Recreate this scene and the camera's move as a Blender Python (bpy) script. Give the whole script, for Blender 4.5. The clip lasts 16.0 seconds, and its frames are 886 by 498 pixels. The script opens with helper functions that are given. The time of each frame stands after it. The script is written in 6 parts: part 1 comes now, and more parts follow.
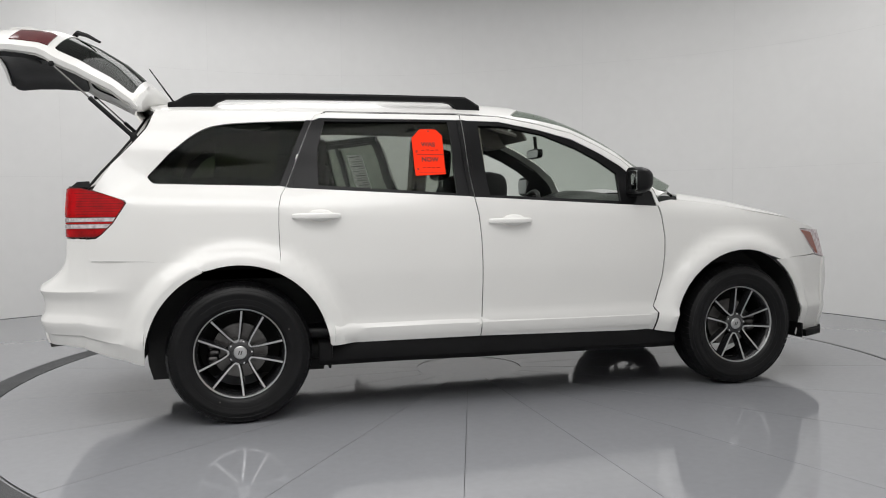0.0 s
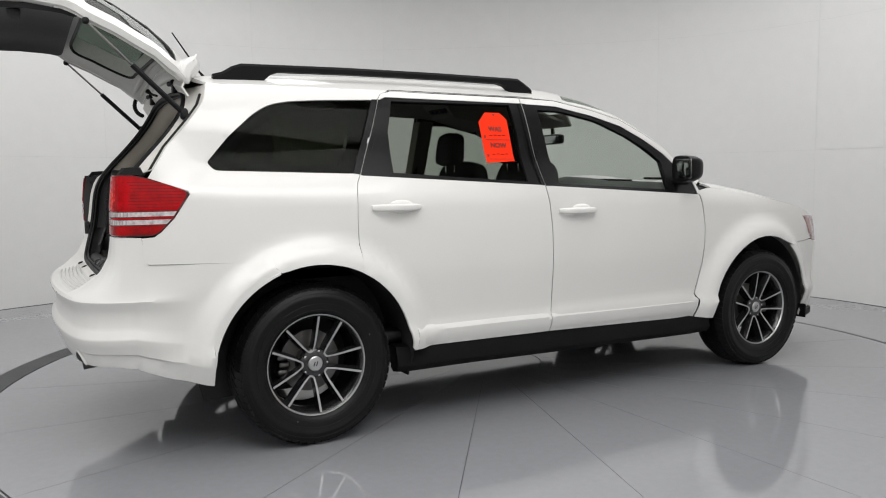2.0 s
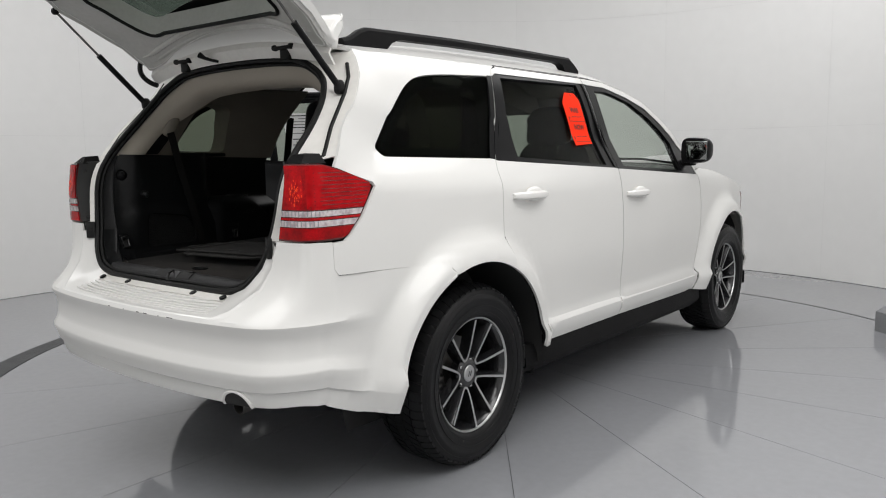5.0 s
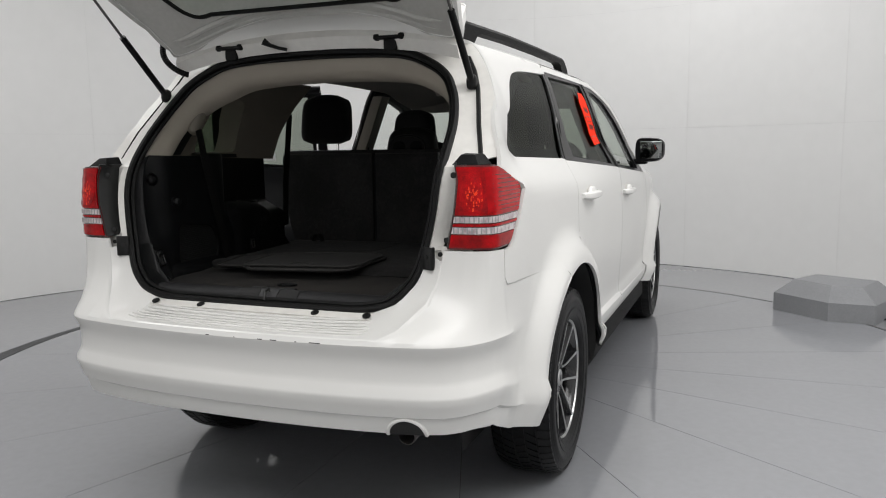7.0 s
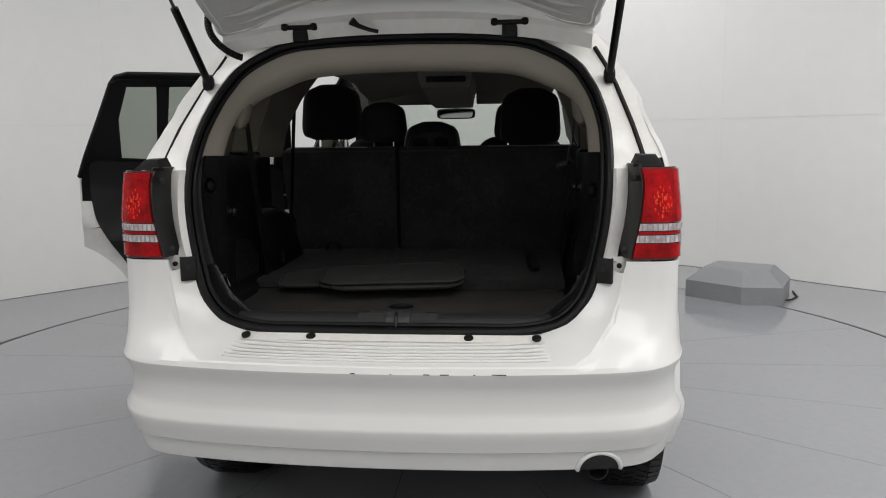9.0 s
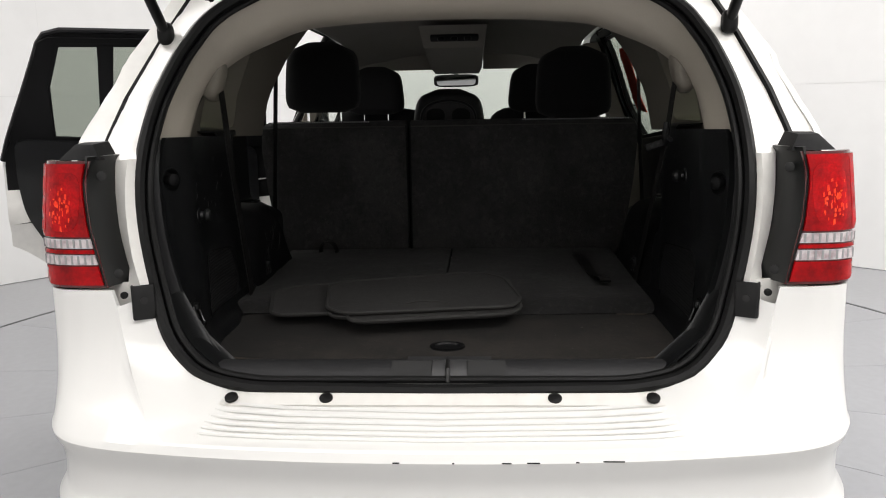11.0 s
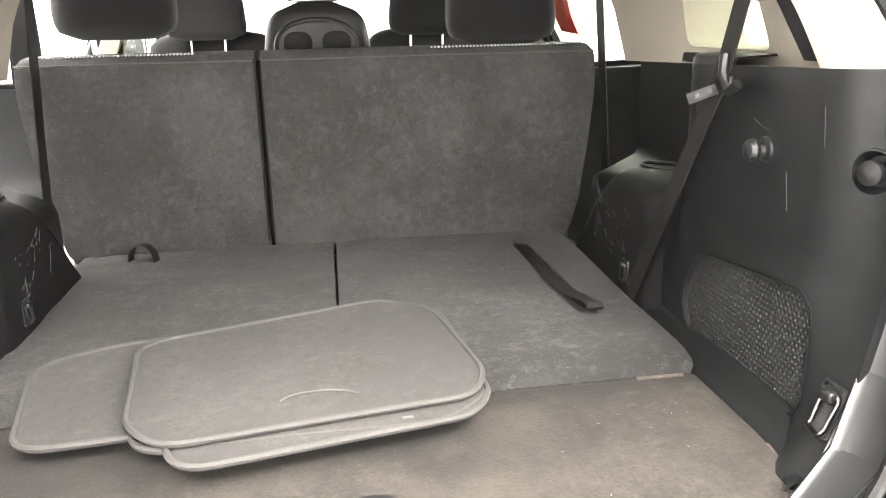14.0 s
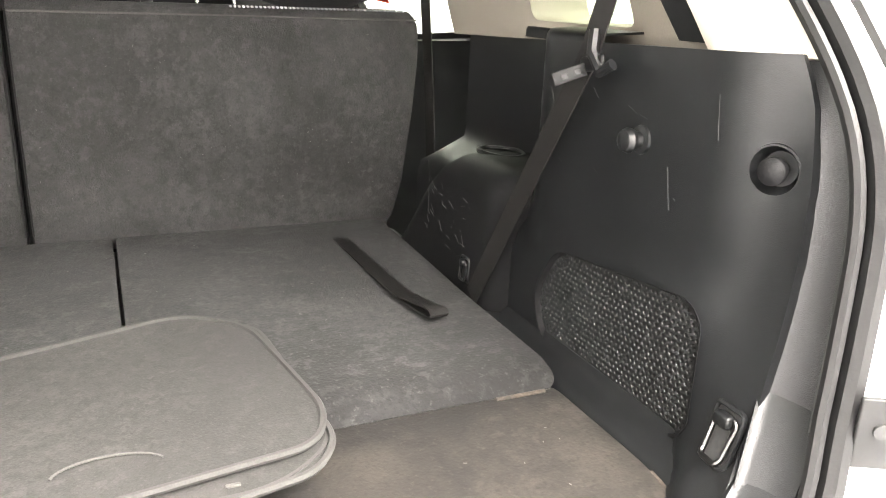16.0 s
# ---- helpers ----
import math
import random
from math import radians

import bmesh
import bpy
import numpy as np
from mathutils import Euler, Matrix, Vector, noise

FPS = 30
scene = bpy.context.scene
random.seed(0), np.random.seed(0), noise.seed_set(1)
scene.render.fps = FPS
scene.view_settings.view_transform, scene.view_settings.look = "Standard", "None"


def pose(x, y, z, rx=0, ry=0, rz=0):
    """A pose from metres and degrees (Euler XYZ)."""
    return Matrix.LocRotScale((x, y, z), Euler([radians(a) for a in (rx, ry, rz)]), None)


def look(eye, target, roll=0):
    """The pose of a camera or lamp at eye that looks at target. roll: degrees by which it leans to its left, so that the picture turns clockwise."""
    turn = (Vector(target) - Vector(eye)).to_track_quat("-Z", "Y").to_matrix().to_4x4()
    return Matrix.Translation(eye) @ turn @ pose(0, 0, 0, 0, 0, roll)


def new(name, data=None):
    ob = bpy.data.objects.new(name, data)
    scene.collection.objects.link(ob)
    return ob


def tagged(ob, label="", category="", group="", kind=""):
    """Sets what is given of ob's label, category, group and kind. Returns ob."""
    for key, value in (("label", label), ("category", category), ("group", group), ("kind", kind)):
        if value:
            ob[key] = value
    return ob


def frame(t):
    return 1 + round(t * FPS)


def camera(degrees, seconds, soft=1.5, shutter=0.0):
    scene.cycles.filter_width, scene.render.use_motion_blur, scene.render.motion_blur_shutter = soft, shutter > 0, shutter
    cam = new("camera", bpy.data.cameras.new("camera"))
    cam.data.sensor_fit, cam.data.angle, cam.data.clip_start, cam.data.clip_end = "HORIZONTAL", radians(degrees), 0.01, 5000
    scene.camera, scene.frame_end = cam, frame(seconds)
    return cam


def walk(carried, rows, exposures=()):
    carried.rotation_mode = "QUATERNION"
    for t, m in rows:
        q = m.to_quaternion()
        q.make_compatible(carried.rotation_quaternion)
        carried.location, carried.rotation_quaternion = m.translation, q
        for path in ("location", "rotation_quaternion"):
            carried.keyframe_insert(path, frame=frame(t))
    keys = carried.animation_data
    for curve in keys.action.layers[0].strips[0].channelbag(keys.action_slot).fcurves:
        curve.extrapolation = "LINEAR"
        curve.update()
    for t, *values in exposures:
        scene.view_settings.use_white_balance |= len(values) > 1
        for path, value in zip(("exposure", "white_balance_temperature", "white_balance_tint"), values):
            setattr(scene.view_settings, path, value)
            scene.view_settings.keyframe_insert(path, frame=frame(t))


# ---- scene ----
cam = camera(59.5, 16.0, 1.05)
PATH = [
    (0, (0.016, -4.827, 1.116), (0.521, -2.896, 0.994), -0.7),
    (0.5, (-0.315, -4.72, 1.126), (0.312, -2.825, 0.993), -0.6),
    (1, (-0.619, -4.563, 1.132), (0.122, -2.711, 0.989), -0.7),
    (1.5, (-0.884, -4.328, 1.19), (-0.033, -2.526, 1.013), -0.5),
    (2, (-1.144, -4.043, 1.182), (-0.18, -2.3, 1.0), -0.5),
    (2.5, (-1.388, -3.789, 1.189), (-0.32, -2.109, 0.99), -0.5),
    (3, (-1.603, -3.555, 1.206), (-0.438, -1.943, 0.99), -0.5),
    (3.5, (-1.802, -3.32, 1.212), (-0.539, -1.786, 0.987), -0.7),
    (4, (-2.015, -3.097, 1.223), (-0.657, -1.648, 0.987), -0.7),
    (6.5, (-2.8, -1.714, 1.252), (-1.011, -0.858, 0.992), -0.9),
    (7, (-2.885, -1.441, 1.256), (-1.039, -0.717, 0.996), -0.8),
    (7.5, (-2.951, -1.173, 1.256), (-1.053, -0.597, 0.995), -0.6),
    (8, (-2.98, -0.894, 1.276), (-1.049, -0.452, 0.995), -0.7),
    (8.5, (-2.951, -0.594, 1.283), (-0.994, -0.291, 1.002), -0.7),
    (9, (-2.854, -0.355, 1.29), (-0.885, -0.153, 1.002), -0.7),
    (9.5, (-2.738, -0.184, 1.298), (-0.764, -0.051, 0.999), -0.7),
    (11.8, (-1.882, -0.076, 1.29), (0.073, 0.037, 0.883), -1.6),
    (12, (-1.794, -0.08, 1.287), (0.157, 0.037, 0.864), -1.8),
    (12.5, (-1.608, -0.086, 1.29), (0.334, 0.02, 0.824), -1.7),
    (13, (-1.515, -0.076, 1.291), (0.419, -0.02, 0.784), -1.6),
    (13.5, (-1.452, -0.035, 1.289), (0.475, -0.054, 0.753), -1.4),
    (14, (-1.39, 0.01, 1.297), (0.512, -0.256, 0.739), -1.4),
    (14.5, (-1.32, 0.061, 1.286), (0.51, -0.503, 0.711), -0.9),
    (15, (-1.262, 0.063, 1.279), (0.489, -0.707, 0.696), -0.0),
    (15.5, (-1.22, 0.032, 1.289), (0.493, -0.811, 0.692), 0.7),
    (16, (-1.184, 0.023, 1.279), (0.55, -0.759, 0.661), 2.2),
]
EXPOSURES = [(0, 0.0, 6500, 10), (9.0, 0.0, 6500, 10), (9.7, 0.1, 6500, 10), (11.8, 2.2, 6700, 15), (12.0, 3.0, 6700, 17), (12.5, 4.4, 6900, 13), (14, 5.1, 6950, 12), (16, 5.05, 7000, 12)]
walk(cam, [(t, look(e, g, r)) for t, e, g, r in PATH], EXPOSURES)

# ---- light: a white studio, lit by soft ceiling panels ----
world = bpy.data.worlds.new("world")
scene.world = world
world.use_nodes = True
world.node_tree.nodes["Background"].inputs[0].default_value = (0.9, 0.95, 1.0, 1)
world.node_tree.nodes["Background"].inputs[1].default_value = 0.05
CX, CY, RT = 1.48, 0.13, 2.85           # the turntable's middle and radius
CEIL = 3.7


def area_lamp(x, y, sx, sy, watts, turn=0.0):
    lamp = bpy.data.lights.new("studio_lamp", "AREA")
    lamp.shape, lamp.size, lamp.size_y, lamp.energy = "RECTANGLE", sx, sy, watts
    lamp.color = (1.0, 0.99, 0.98)
    ob = new("studio_lamp", lamp)
    ob.matrix_world = pose(x, y, CEIL - 0.03, 0, 0, turn)
    return ob


for ax, ay, sx, sy, watts in ((CX, CY, 3.6, 3.8, 64), (CX - 1.5, CY - 3.7, 3.6, 2.8, 126), (CX - 4.3, CY - .9, 2.6, 3.8, 112),
                              (CX - 1.5, CY + 2.8, 3.0, 1.4, 46), (CX + 2.7, CY - .5, 1.4, 2.6, 42)):
    area_lamp(ax, ay, sx, sy, watts)


# ---- materials ----
def mat(name, base, rough=0.5, metal=0.0, spec=0.5, coat=0.0, grain=0.0, gscale=60.0, mottle=0.0, mscale=4.0, bump=0.0, bscale=300.0,
        other=None, sheen=0.0, rvar=0.0):
    """A surface: its colour mottled at a coarse and a fine scale, with a fine relief."""
    m = bpy.data.materials.new(name)
    m.use_nodes = True
    nt = m.node_tree
    N, L = nt.nodes, nt.links
    b = N["Principled BSDF"]
    b.inputs["Base Color"].default_value = (*base, 1)
    b.inputs["Roughness"].default_value = rough
    b.inputs["Metallic"].default_value = metal
    b.inputs["Specular IOR Level"].default_value = spec
    b.inputs["Coat Weight"].default_value = coat
    b.inputs["Coat Roughness"].default_value = 0.03
    if sheen:
        b.inputs["Sheen Weight"].default_value = sheen
        b.inputs["Sheen Roughness"].default_value = 0.6
    co = N.new("ShaderNodeTexCoord").outputs["Object"]

    def noise_of(scale, detail=4.0):
        n = N.new("ShaderNodeTexNoise")
        n.inputs["Scale"].default_value, n.inputs["Detail"].default_value = scale, detail
        L.new(co, n.inputs["Vector"])
        return n.outputs["Fac"]

    def mixed(a, c, fac, kind="MIX"):
        x = N.new("ShaderNodeMix")
        x.data_type, x.blend_type = "RGBA", kind
        for sock, val in ((x.inputs[6], a), (x.inputs[7], c), (x.inputs[0], fac)):
            if isinstance(val, (tuple, float)):
                sock.default_value = val
            else:
                L.new(val, sock)
        return x.outputs[2]

    def ramp(sock, lo, hi):
        r = N.new("ShaderNodeMapRange")
        r.inputs[1].default_value, r.inputs[2].default_value = lo, hi
        L.new(sock, r.inputs[0])
        return r.outputs[0]

    colour = (*base, 1)
    if mottle:
        dark = other or tuple(c * (1 - mottle) for c in base)
        colour = mixed(colour, (*dark, 1), ramp(noise_of(mscale, 5), 0.35, 0.7))
    if grain:
        lo = (1 - grain,) * 3 + (1,)
        colour = mixed(colour, mixed(lo, (1 + grain * 0.6,) * 3 + (1,), ramp(noise_of(gscale, 3), 0.3, 0.7)), 1.0, "MULTIPLY")
    if mottle or grain:
        L.new(colour, b.inputs["Base Color"])
    if rvar:
        r = N.new("ShaderNodeMapRange")
        r.inputs[1].default_value, r.inputs[2].default_value = 0.3, 0.7
        r.inputs[3].default_value, r.inputs[4].default_value = rough - rvar, rough + rvar
        L.new(noise_of(mscale * 1.7, 6), r.inputs[0])
        L.new(r.outputs[0], b.inputs["Roughness"])
    if bump:
        bp = N.new("ShaderNodeBump")
        bp.inputs["Strength"].default_value, bp.inputs["Distance"].default_value = bump, 0.002
        L.new(noise_of(bscale, 3), bp.inputs["Height"])
        L.new(bp.outputs[0], b.inputs["Normal"])
    return m


def glass_mat(name, tint, gloss=0.04):
    """Window glass: tinted see-through with a mirror gloss that grows at grazing angles."""
    m = bpy.data.materials.new(name)
    m.use_nodes = True
    nt = m.node_tree
    N, L = nt.nodes, nt.links
    N.remove(N["Principled BSDF"])
    t, g, mix, lw = N.new("ShaderNodeBsdfTransparent"), N.new("ShaderNodeBsdfGlossy"), N.new("ShaderNodeMixShader"), N.new("ShaderNodeLayerWeight")
    t.inputs[0].default_value = (*tint, 1)
    g.inputs["Roughness"].default_value = 0.01
    lw.inputs[0].default_value = 0.5
    p, ad = N.new("ShaderNodeMath"), N.new("ShaderNodeMath")
    p.operation, p.inputs[1].default_value = "POWER", 4.0
    ad.operation, ad.inputs[1].default_value, ad.inputs[2].default_value = "MULTIPLY_ADD", 0.24, gloss
    L.new(lw.outputs["Facing"], p.inputs[0])
    L.new(p.outputs[0], ad.inputs[0])
    L.new(ad.outputs[0], mix.inputs[0])
    L.new(t.outputs[0], mix.inputs[1])
    L.new(g.outputs[0], mix.inputs[2])
    L.new(mix.outputs[0], N["Material Output"].inputs[0])
    return m


PAINT = mat("white_paint", (0.70, 0.695, 0.675), 0.36, spec=0.38, coat=0.5, mottle=0.02, mscale=2, bump=0.02, bscale=900)
# White paint darkened in colour for the shade under the open tailgate.
SHADEDPAINT = mat("shaded_inner_paint", (0.49, 0.485, 0.46), 0.38, coat=0.4, mottle=0.08, mscale=5, grain=0.05, gscale=60)
JAMB = mat("jamb_paint", (0.74, 0.725, 0.69), 0.4, coat=0.4, mottle=0.06, mscale=7, grain=0.04, gscale=40)
GAP = mat("gap_black", (0.012, 0.012, 0.012), 0.8)
GLOSSBLACK = mat("gloss_black", (0.006, 0.006, 0.0065), 0.3, spec=0.16, bump=0.02, bscale=200)
TRIM = mat("black_trim", (0.00585, 0.00585, 0.0063), 0.6, spec=0.12, mottle=0.3, mscale=8, bump=0.25, bscale=700)
PLASTIC = mat("black_interior_plastic", (0.0066, 0.0070, 0.0075), 0.36, spec=0.28, mottle=0.25, mscale=6, grain=0.14, gscale=300, bump=0.14, bscale=900)
GREYPLASTIC = mat("grey_interior_plastic", (0.0145, 0.0145, 0.0154), 0.5, spec=0.3, mottle=0.2, mscale=9, grain=0.1, gscale=400, bump=0.25, bscale=900)
RUBBER = mat("seal_rubber", (0.0055, 0.0055, 0.0055), 0.5, spec=0.2, bump=0.1)
TYRE = mat("tyre_rubber", (0.0048, 0.0048, 0.0053), 0.42, spec=0.24, mottle=0.3, mscale=15, grain=0.2, gscale=200, bump=0.2, bscale=500)
SILVER = mat("machined_alloy", (0.56, 0.56, 0.56), 0.36, metal=1.0, grain=0.08, gscale=150)
WHEELBLACK = mat("wheel_black", (0.012, 0.012, 0.013), 0.25, coat=0.5)
STEEL = mat("brake_steel", (0.17, 0.165, 0.16), 0.4, metal=1.0, mottle=0.3, mscale=20)
PIPE = mat("sooty_steel", (0.10, 0.095, 0.09), 0.35, metal=0.9, mottle=0.4, mscale=20)
CHROME = mat("chrome", (0.75, 0.75, 0.75), 0.12, metal=1.0, mottle=0.1, mscale=30)


def carpet_mat(name, base, dirt, worn=0.5, streak=(5.0, 22.0, 22.0), fibre=230.0, speck=1.0, nap=1.0, stain=0.3, fleck=1.0):
    """Needle-felt carpet: brushed streaks, stains, pale worn patches, fibres and a rough nap."""
    m = mat(name, base, 0.95, spec=0.08, sheen=0.04, bump=nap, bscale=fibre * 1.4)
    nt = m.node_tree
    N, L = nt.nodes, nt.links
    b = N["Principled BSDF"]
    co = N.new("ShaderNodeTexCoord").outputs["Object"]

    def field(scale, detail, lo, hi, stretch=None):
        n, r = N.new("ShaderNodeTexNoise"), N.new("ShaderNodeMapRange")
        n.inputs["Scale"].default_value, n.inputs["Detail"].default_value = scale, detail
        n.inputs["Roughness"].default_value = 0.65
        src = co
        if stretch:
            mp = N.new("ShaderNodeMapping")
            mp.inputs["Scale"].default_value = stretch
            L.new(co, mp.inputs["Vector"])
            src = mp.outputs[0]
        L.new(src, n.inputs["Vector"])
        r.inputs[1].default_value, r.inputs[2].default_value = lo, hi
        L.new(n.outputs["Fac"], r.inputs[0])
        return r.outputs[0]

    def over(a, c, fac, amount):
        k = N.new("ShaderNodeMath")
        k.operation = "MULTIPLY"
        k.inputs[1].default_value = amount
        L.new(fac, k.inputs[0])
        x = N.new("ShaderNodeMix")
        x.data_type = "RGBA"
        L.new(k.outputs[0], x.inputs[0])
        if isinstance(a, tuple):
            x.inputs[6].default_value = (*a, 1)
        else:
            L.new(a, x.inputs[6])
        x.inputs[7].default_value = (*c, 1)
        return x.outputs[2]
    pale = tuple(min(1, v * 1.75) for v in base)
    col = over(base, dirt, field(4.5, 6, 0.42, 0.66), 0.75)
    col = over(col, pale, field(1.0, 5, 0.52, 0.75, streak), worn)
    col = over(col, dirt, field(45.0, 4, 0.50, 0.70), 0.6)
    col = over(col, tuple(v * 0.5 for v in base), field(70.0, 4, 0.50, 0.58), 0.6 * fleck)
    col = over(col, pale, field(48.0, 4, 0.54, 0.62), 0.5 * fleck)
    col = over(col, dirt, field(3.6, 4, 0.46, 0.57), stain)
    col = over(col, pale, field(2.9, 5, 0.52, 0.64), stain * 0.6)
    col = over(col, tuple(v * 0.35 for v in base), field(fibre, 2, 0.50, 0.72), 0.7 * speck)
    col = over(col, pale, field(fibre * 0.8, 2, 0.60, 0.78), 0.8 * speck)
    L.new(col, b.inputs["Base Color"])
    return m


CARPET = carpet_mat("cargo_carpet", (0.0246, 0.02403, 0.02378), (0.00779, 0.007544, 0.00738), 0.9, (16.0, 4.0, 16.0), 170.0, 1.0, 0.6, 0.5, 1.0)
SEATCLOTH = carpet_mat("seat_back_carpet", (0.03526, 0.0346, 0.03444), (0.01927, 0.01886, 0.01861), 0.5, (16.0, 9.0, 4.0), 260.0, 0.55, 1.0, 0.4, 0.65)
WORN = carpet_mat("worn_carpet", (0.0158, 0.0133, 0.0110), (0.0042, 0.0035, 0.0030), 0.6, (9.0, 4.0, 20.0), 170.0, 0.8, 0.35, 0.9, 0.8)
MATCLOTH = carpet_mat("floor_mat_carpet", (0.02419, 0.02296, 0.02198), (0.01517, 0.01443, 0.01394), 0.3, (9.0, 9.0, 9.0), 300.0, 0.7, 0.25, 0.4, 0.6)
CLOTH = mat("black_seat_cloth", (0.00585, 0.00585, 0.0063), 0.85, spec=0.15, mottle=0.2, mscale=12, grain=0.3, gscale=500, bump=0.4, bscale=900, sheen=0.06)
LEATHER = mat("black_leatherette", (0.008, 0.008, 0.008), 0.45, spec=0.3, mottle=0.2, mscale=12, bump=0.3, bscale=500)
PIPING = mat("mat_piping", (0.0205, 0.01952, 0.01845), 0.9, grain=0.3, gscale=500)
STITCH = mat("pale_stitching", (0.03772, 0.03608, 0.03362), 0.9, grain=0.3, gscale=500)
# The trim's beige made lighter, standing in for light on the header.
LIGHTBEIGE = mat("lightened_header_plastic", (0.35, 0.315, 0.265), 0.6, mottle=0.05, mscale=6, grain=0.06, gscale=500, bump=0.3, bscale=800)
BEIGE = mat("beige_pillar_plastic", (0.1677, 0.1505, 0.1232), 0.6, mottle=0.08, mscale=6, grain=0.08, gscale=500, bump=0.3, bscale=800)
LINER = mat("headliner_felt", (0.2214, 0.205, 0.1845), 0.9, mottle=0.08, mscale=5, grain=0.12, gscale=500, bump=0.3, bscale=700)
WEBBING = mat("belt_webbing", (0.00578, 0.0051, 0.004845), 0.6, spec=0.25, grain=0.4, gscale=900, bump=0.5, bscale=1200)
PRIVACY = glass_mat("privacy_glass", (0.37, 0.40, 0.345), 0.006)
REARGLASS = glass_mat("rear_door_glass", (0.60, 0.63, 0.59), 0.006)
DOORGLASS = glass_mat("door_glass", (0.95, 0.965, 0.95), 0.008)
CLEARGLASS = glass_mat("clear_glass", (0.82, 0.85, 0.82), 0.012)
GATEGLASS = glass_mat("gate_glass", (0.32, 0.36, 0.33))
SIDERED = mat("deep_red_lens", (0.44, 0.001, 0.004), 0.14, spec=0.1, coat=0.06, mottle=0.4, mscale=25)
RED = mat("red_lens", (0.44, 0.001, 0.004), 0.12, spec=0.14, coat=0.08, mottle=0.7, other=(0.17, 0.0008, 0.002), mscale=16, grain=0.25, gscale=160, bump=0.15, bscale=120)
# Two brighter reds that put the lamp's hot spot and glints into colour.
HOTSPOTRED = mat("hot_spot_red", (0.50, 0.0015, 0.004), 0.2, spec=0.14, coat=0.08, mottle=0.8, other=(0.22, 0.001, 0.003), mscale=30, grain=0.3, gscale=200, bump=0.3, bscale=120)
GLINTRED = mat("painted_glint", (0.95, 0.07, 0.015), 0.2, spec=0.3, mottle=0.6, other=(0.7, 0.008, 0.006), mscale=110)
DARKRED = mat("dark_red_lens", (0.09, 0.003, 0.005), 0.15, coat=0.3, mottle=0.3, mscale=30)
CLEARLENS = mat("clear_lens", (0.62, 0.56, 0.57), 0.15, coat=0.5, mottle=0.7, other=(0.32, 0.25, 0.26), mscale=55, bump=0.4, bscale=150)
AMBER = mat("amber_lens", (0.22, 0.045, 0.02), 0.15, coat=1.0)
LAMPGREY = mat("lamp_housing", (0.013, 0.0138, 0.0135), 0.35, spec=0.4, mottle=0.2, mscale=20)
DARKSTEEL = mat("dark_steel", (0.0036, 0.0036, 0.0038), 0.45, spec=0.2, mottle=0.3, mscale=50)
BRACKETGREY = mat("bracket_grey", (0.010, 0.010, 0.010), 0.45, spec=0.25, mottle=0.3, mscale=40)
WALL = mat("white_wall", (0.71, 0.71, 0.705), 0.5, mottle=0.025, mscale=0.6, grain=0.015, gscale=8, bump=0.03, bscale=60, rvar=0.05)
CEILING = mat("white_ceiling", (0.6, 0.6, 0.6), 0.8, mottle=0.03, mscale=1)
FLOORGREY = mat("grey_floor_paint", (0.248, 0.254, 0.268), 0.07, spec=0.75, mottle=0.05, mscale=0.9, grain=0.03, gscale=25, rvar=0.02)
OUTERFLOOR = mat("outer_floor_paint", (0.27, 0.275, 0.287), 0.09, spec=0.7, mottle=0.05, mscale=0.8, grain=0.03, gscale=25, rvar=0.03)
RINGMAT = mat("ring_rubber", (0.07, 0.072, 0.075), 0.75, grain=0.35, gscale=220, mottle=0.25, mscale=7, bump=0.6, bscale=400)
BOXGREY = mat("grey_box_paint", (0.23, 0.235, 0.245), 0.55, mottle=0.08, mscale=4, grain=0.06, gscale=80)
SCREW = mat("floor_screw", (0.05, 0.05, 0.05), 0.5, metal=0.6)
ORANGE = mat("orange_card", (0.95, 0.035, 0.008), 0.7, spec=0.08, mottle=0.04, mscale=20)
INK = mat("black_ink", (0.015, 0.012, 0.012), 0.6)
TAN = mat("worn_backing", (0.0369, 0.02706, 0.01804), 0.95, mottle=0.8, other=(0.0164, 0.01394, 0.01148), mscale=40, grain=0.5, gscale=300, bump=0.6, bscale=400)
SCUFF = mat("scuff_grey", (0.03825, 0.03825, 0.03825), 0.7)
LINT = mat("lint", (0.0902, 0.0861, 0.082), 0.9)
EYESTEEL = mat("dull_steel", (0.085, 0.085, 0.085), 0.3, metal=1.0, mottle=0.4, mscale=60)
LATCH = mat("latch_grey", (0.0221, 0.0221, 0.02295), 0.5, mottle=0.15, mscale=30)
MIRROR = mat("mirror_glass", (0.25, 0.26, 0.26), 0.03, metal=1.0)
PAPER = mat("white_paper", (0.75, 0.75, 0.74), 0.7, mottle=0.04, mscale=20)
GREYINK = mat("grey_ink", (0.25, 0.25, 0.25), 0.7)
SILVERPLASTIC = mat("silver_plastic", (0.42, 0.42, 0.43), 0.35, metal=0.4, grain=0.08, gscale=200)


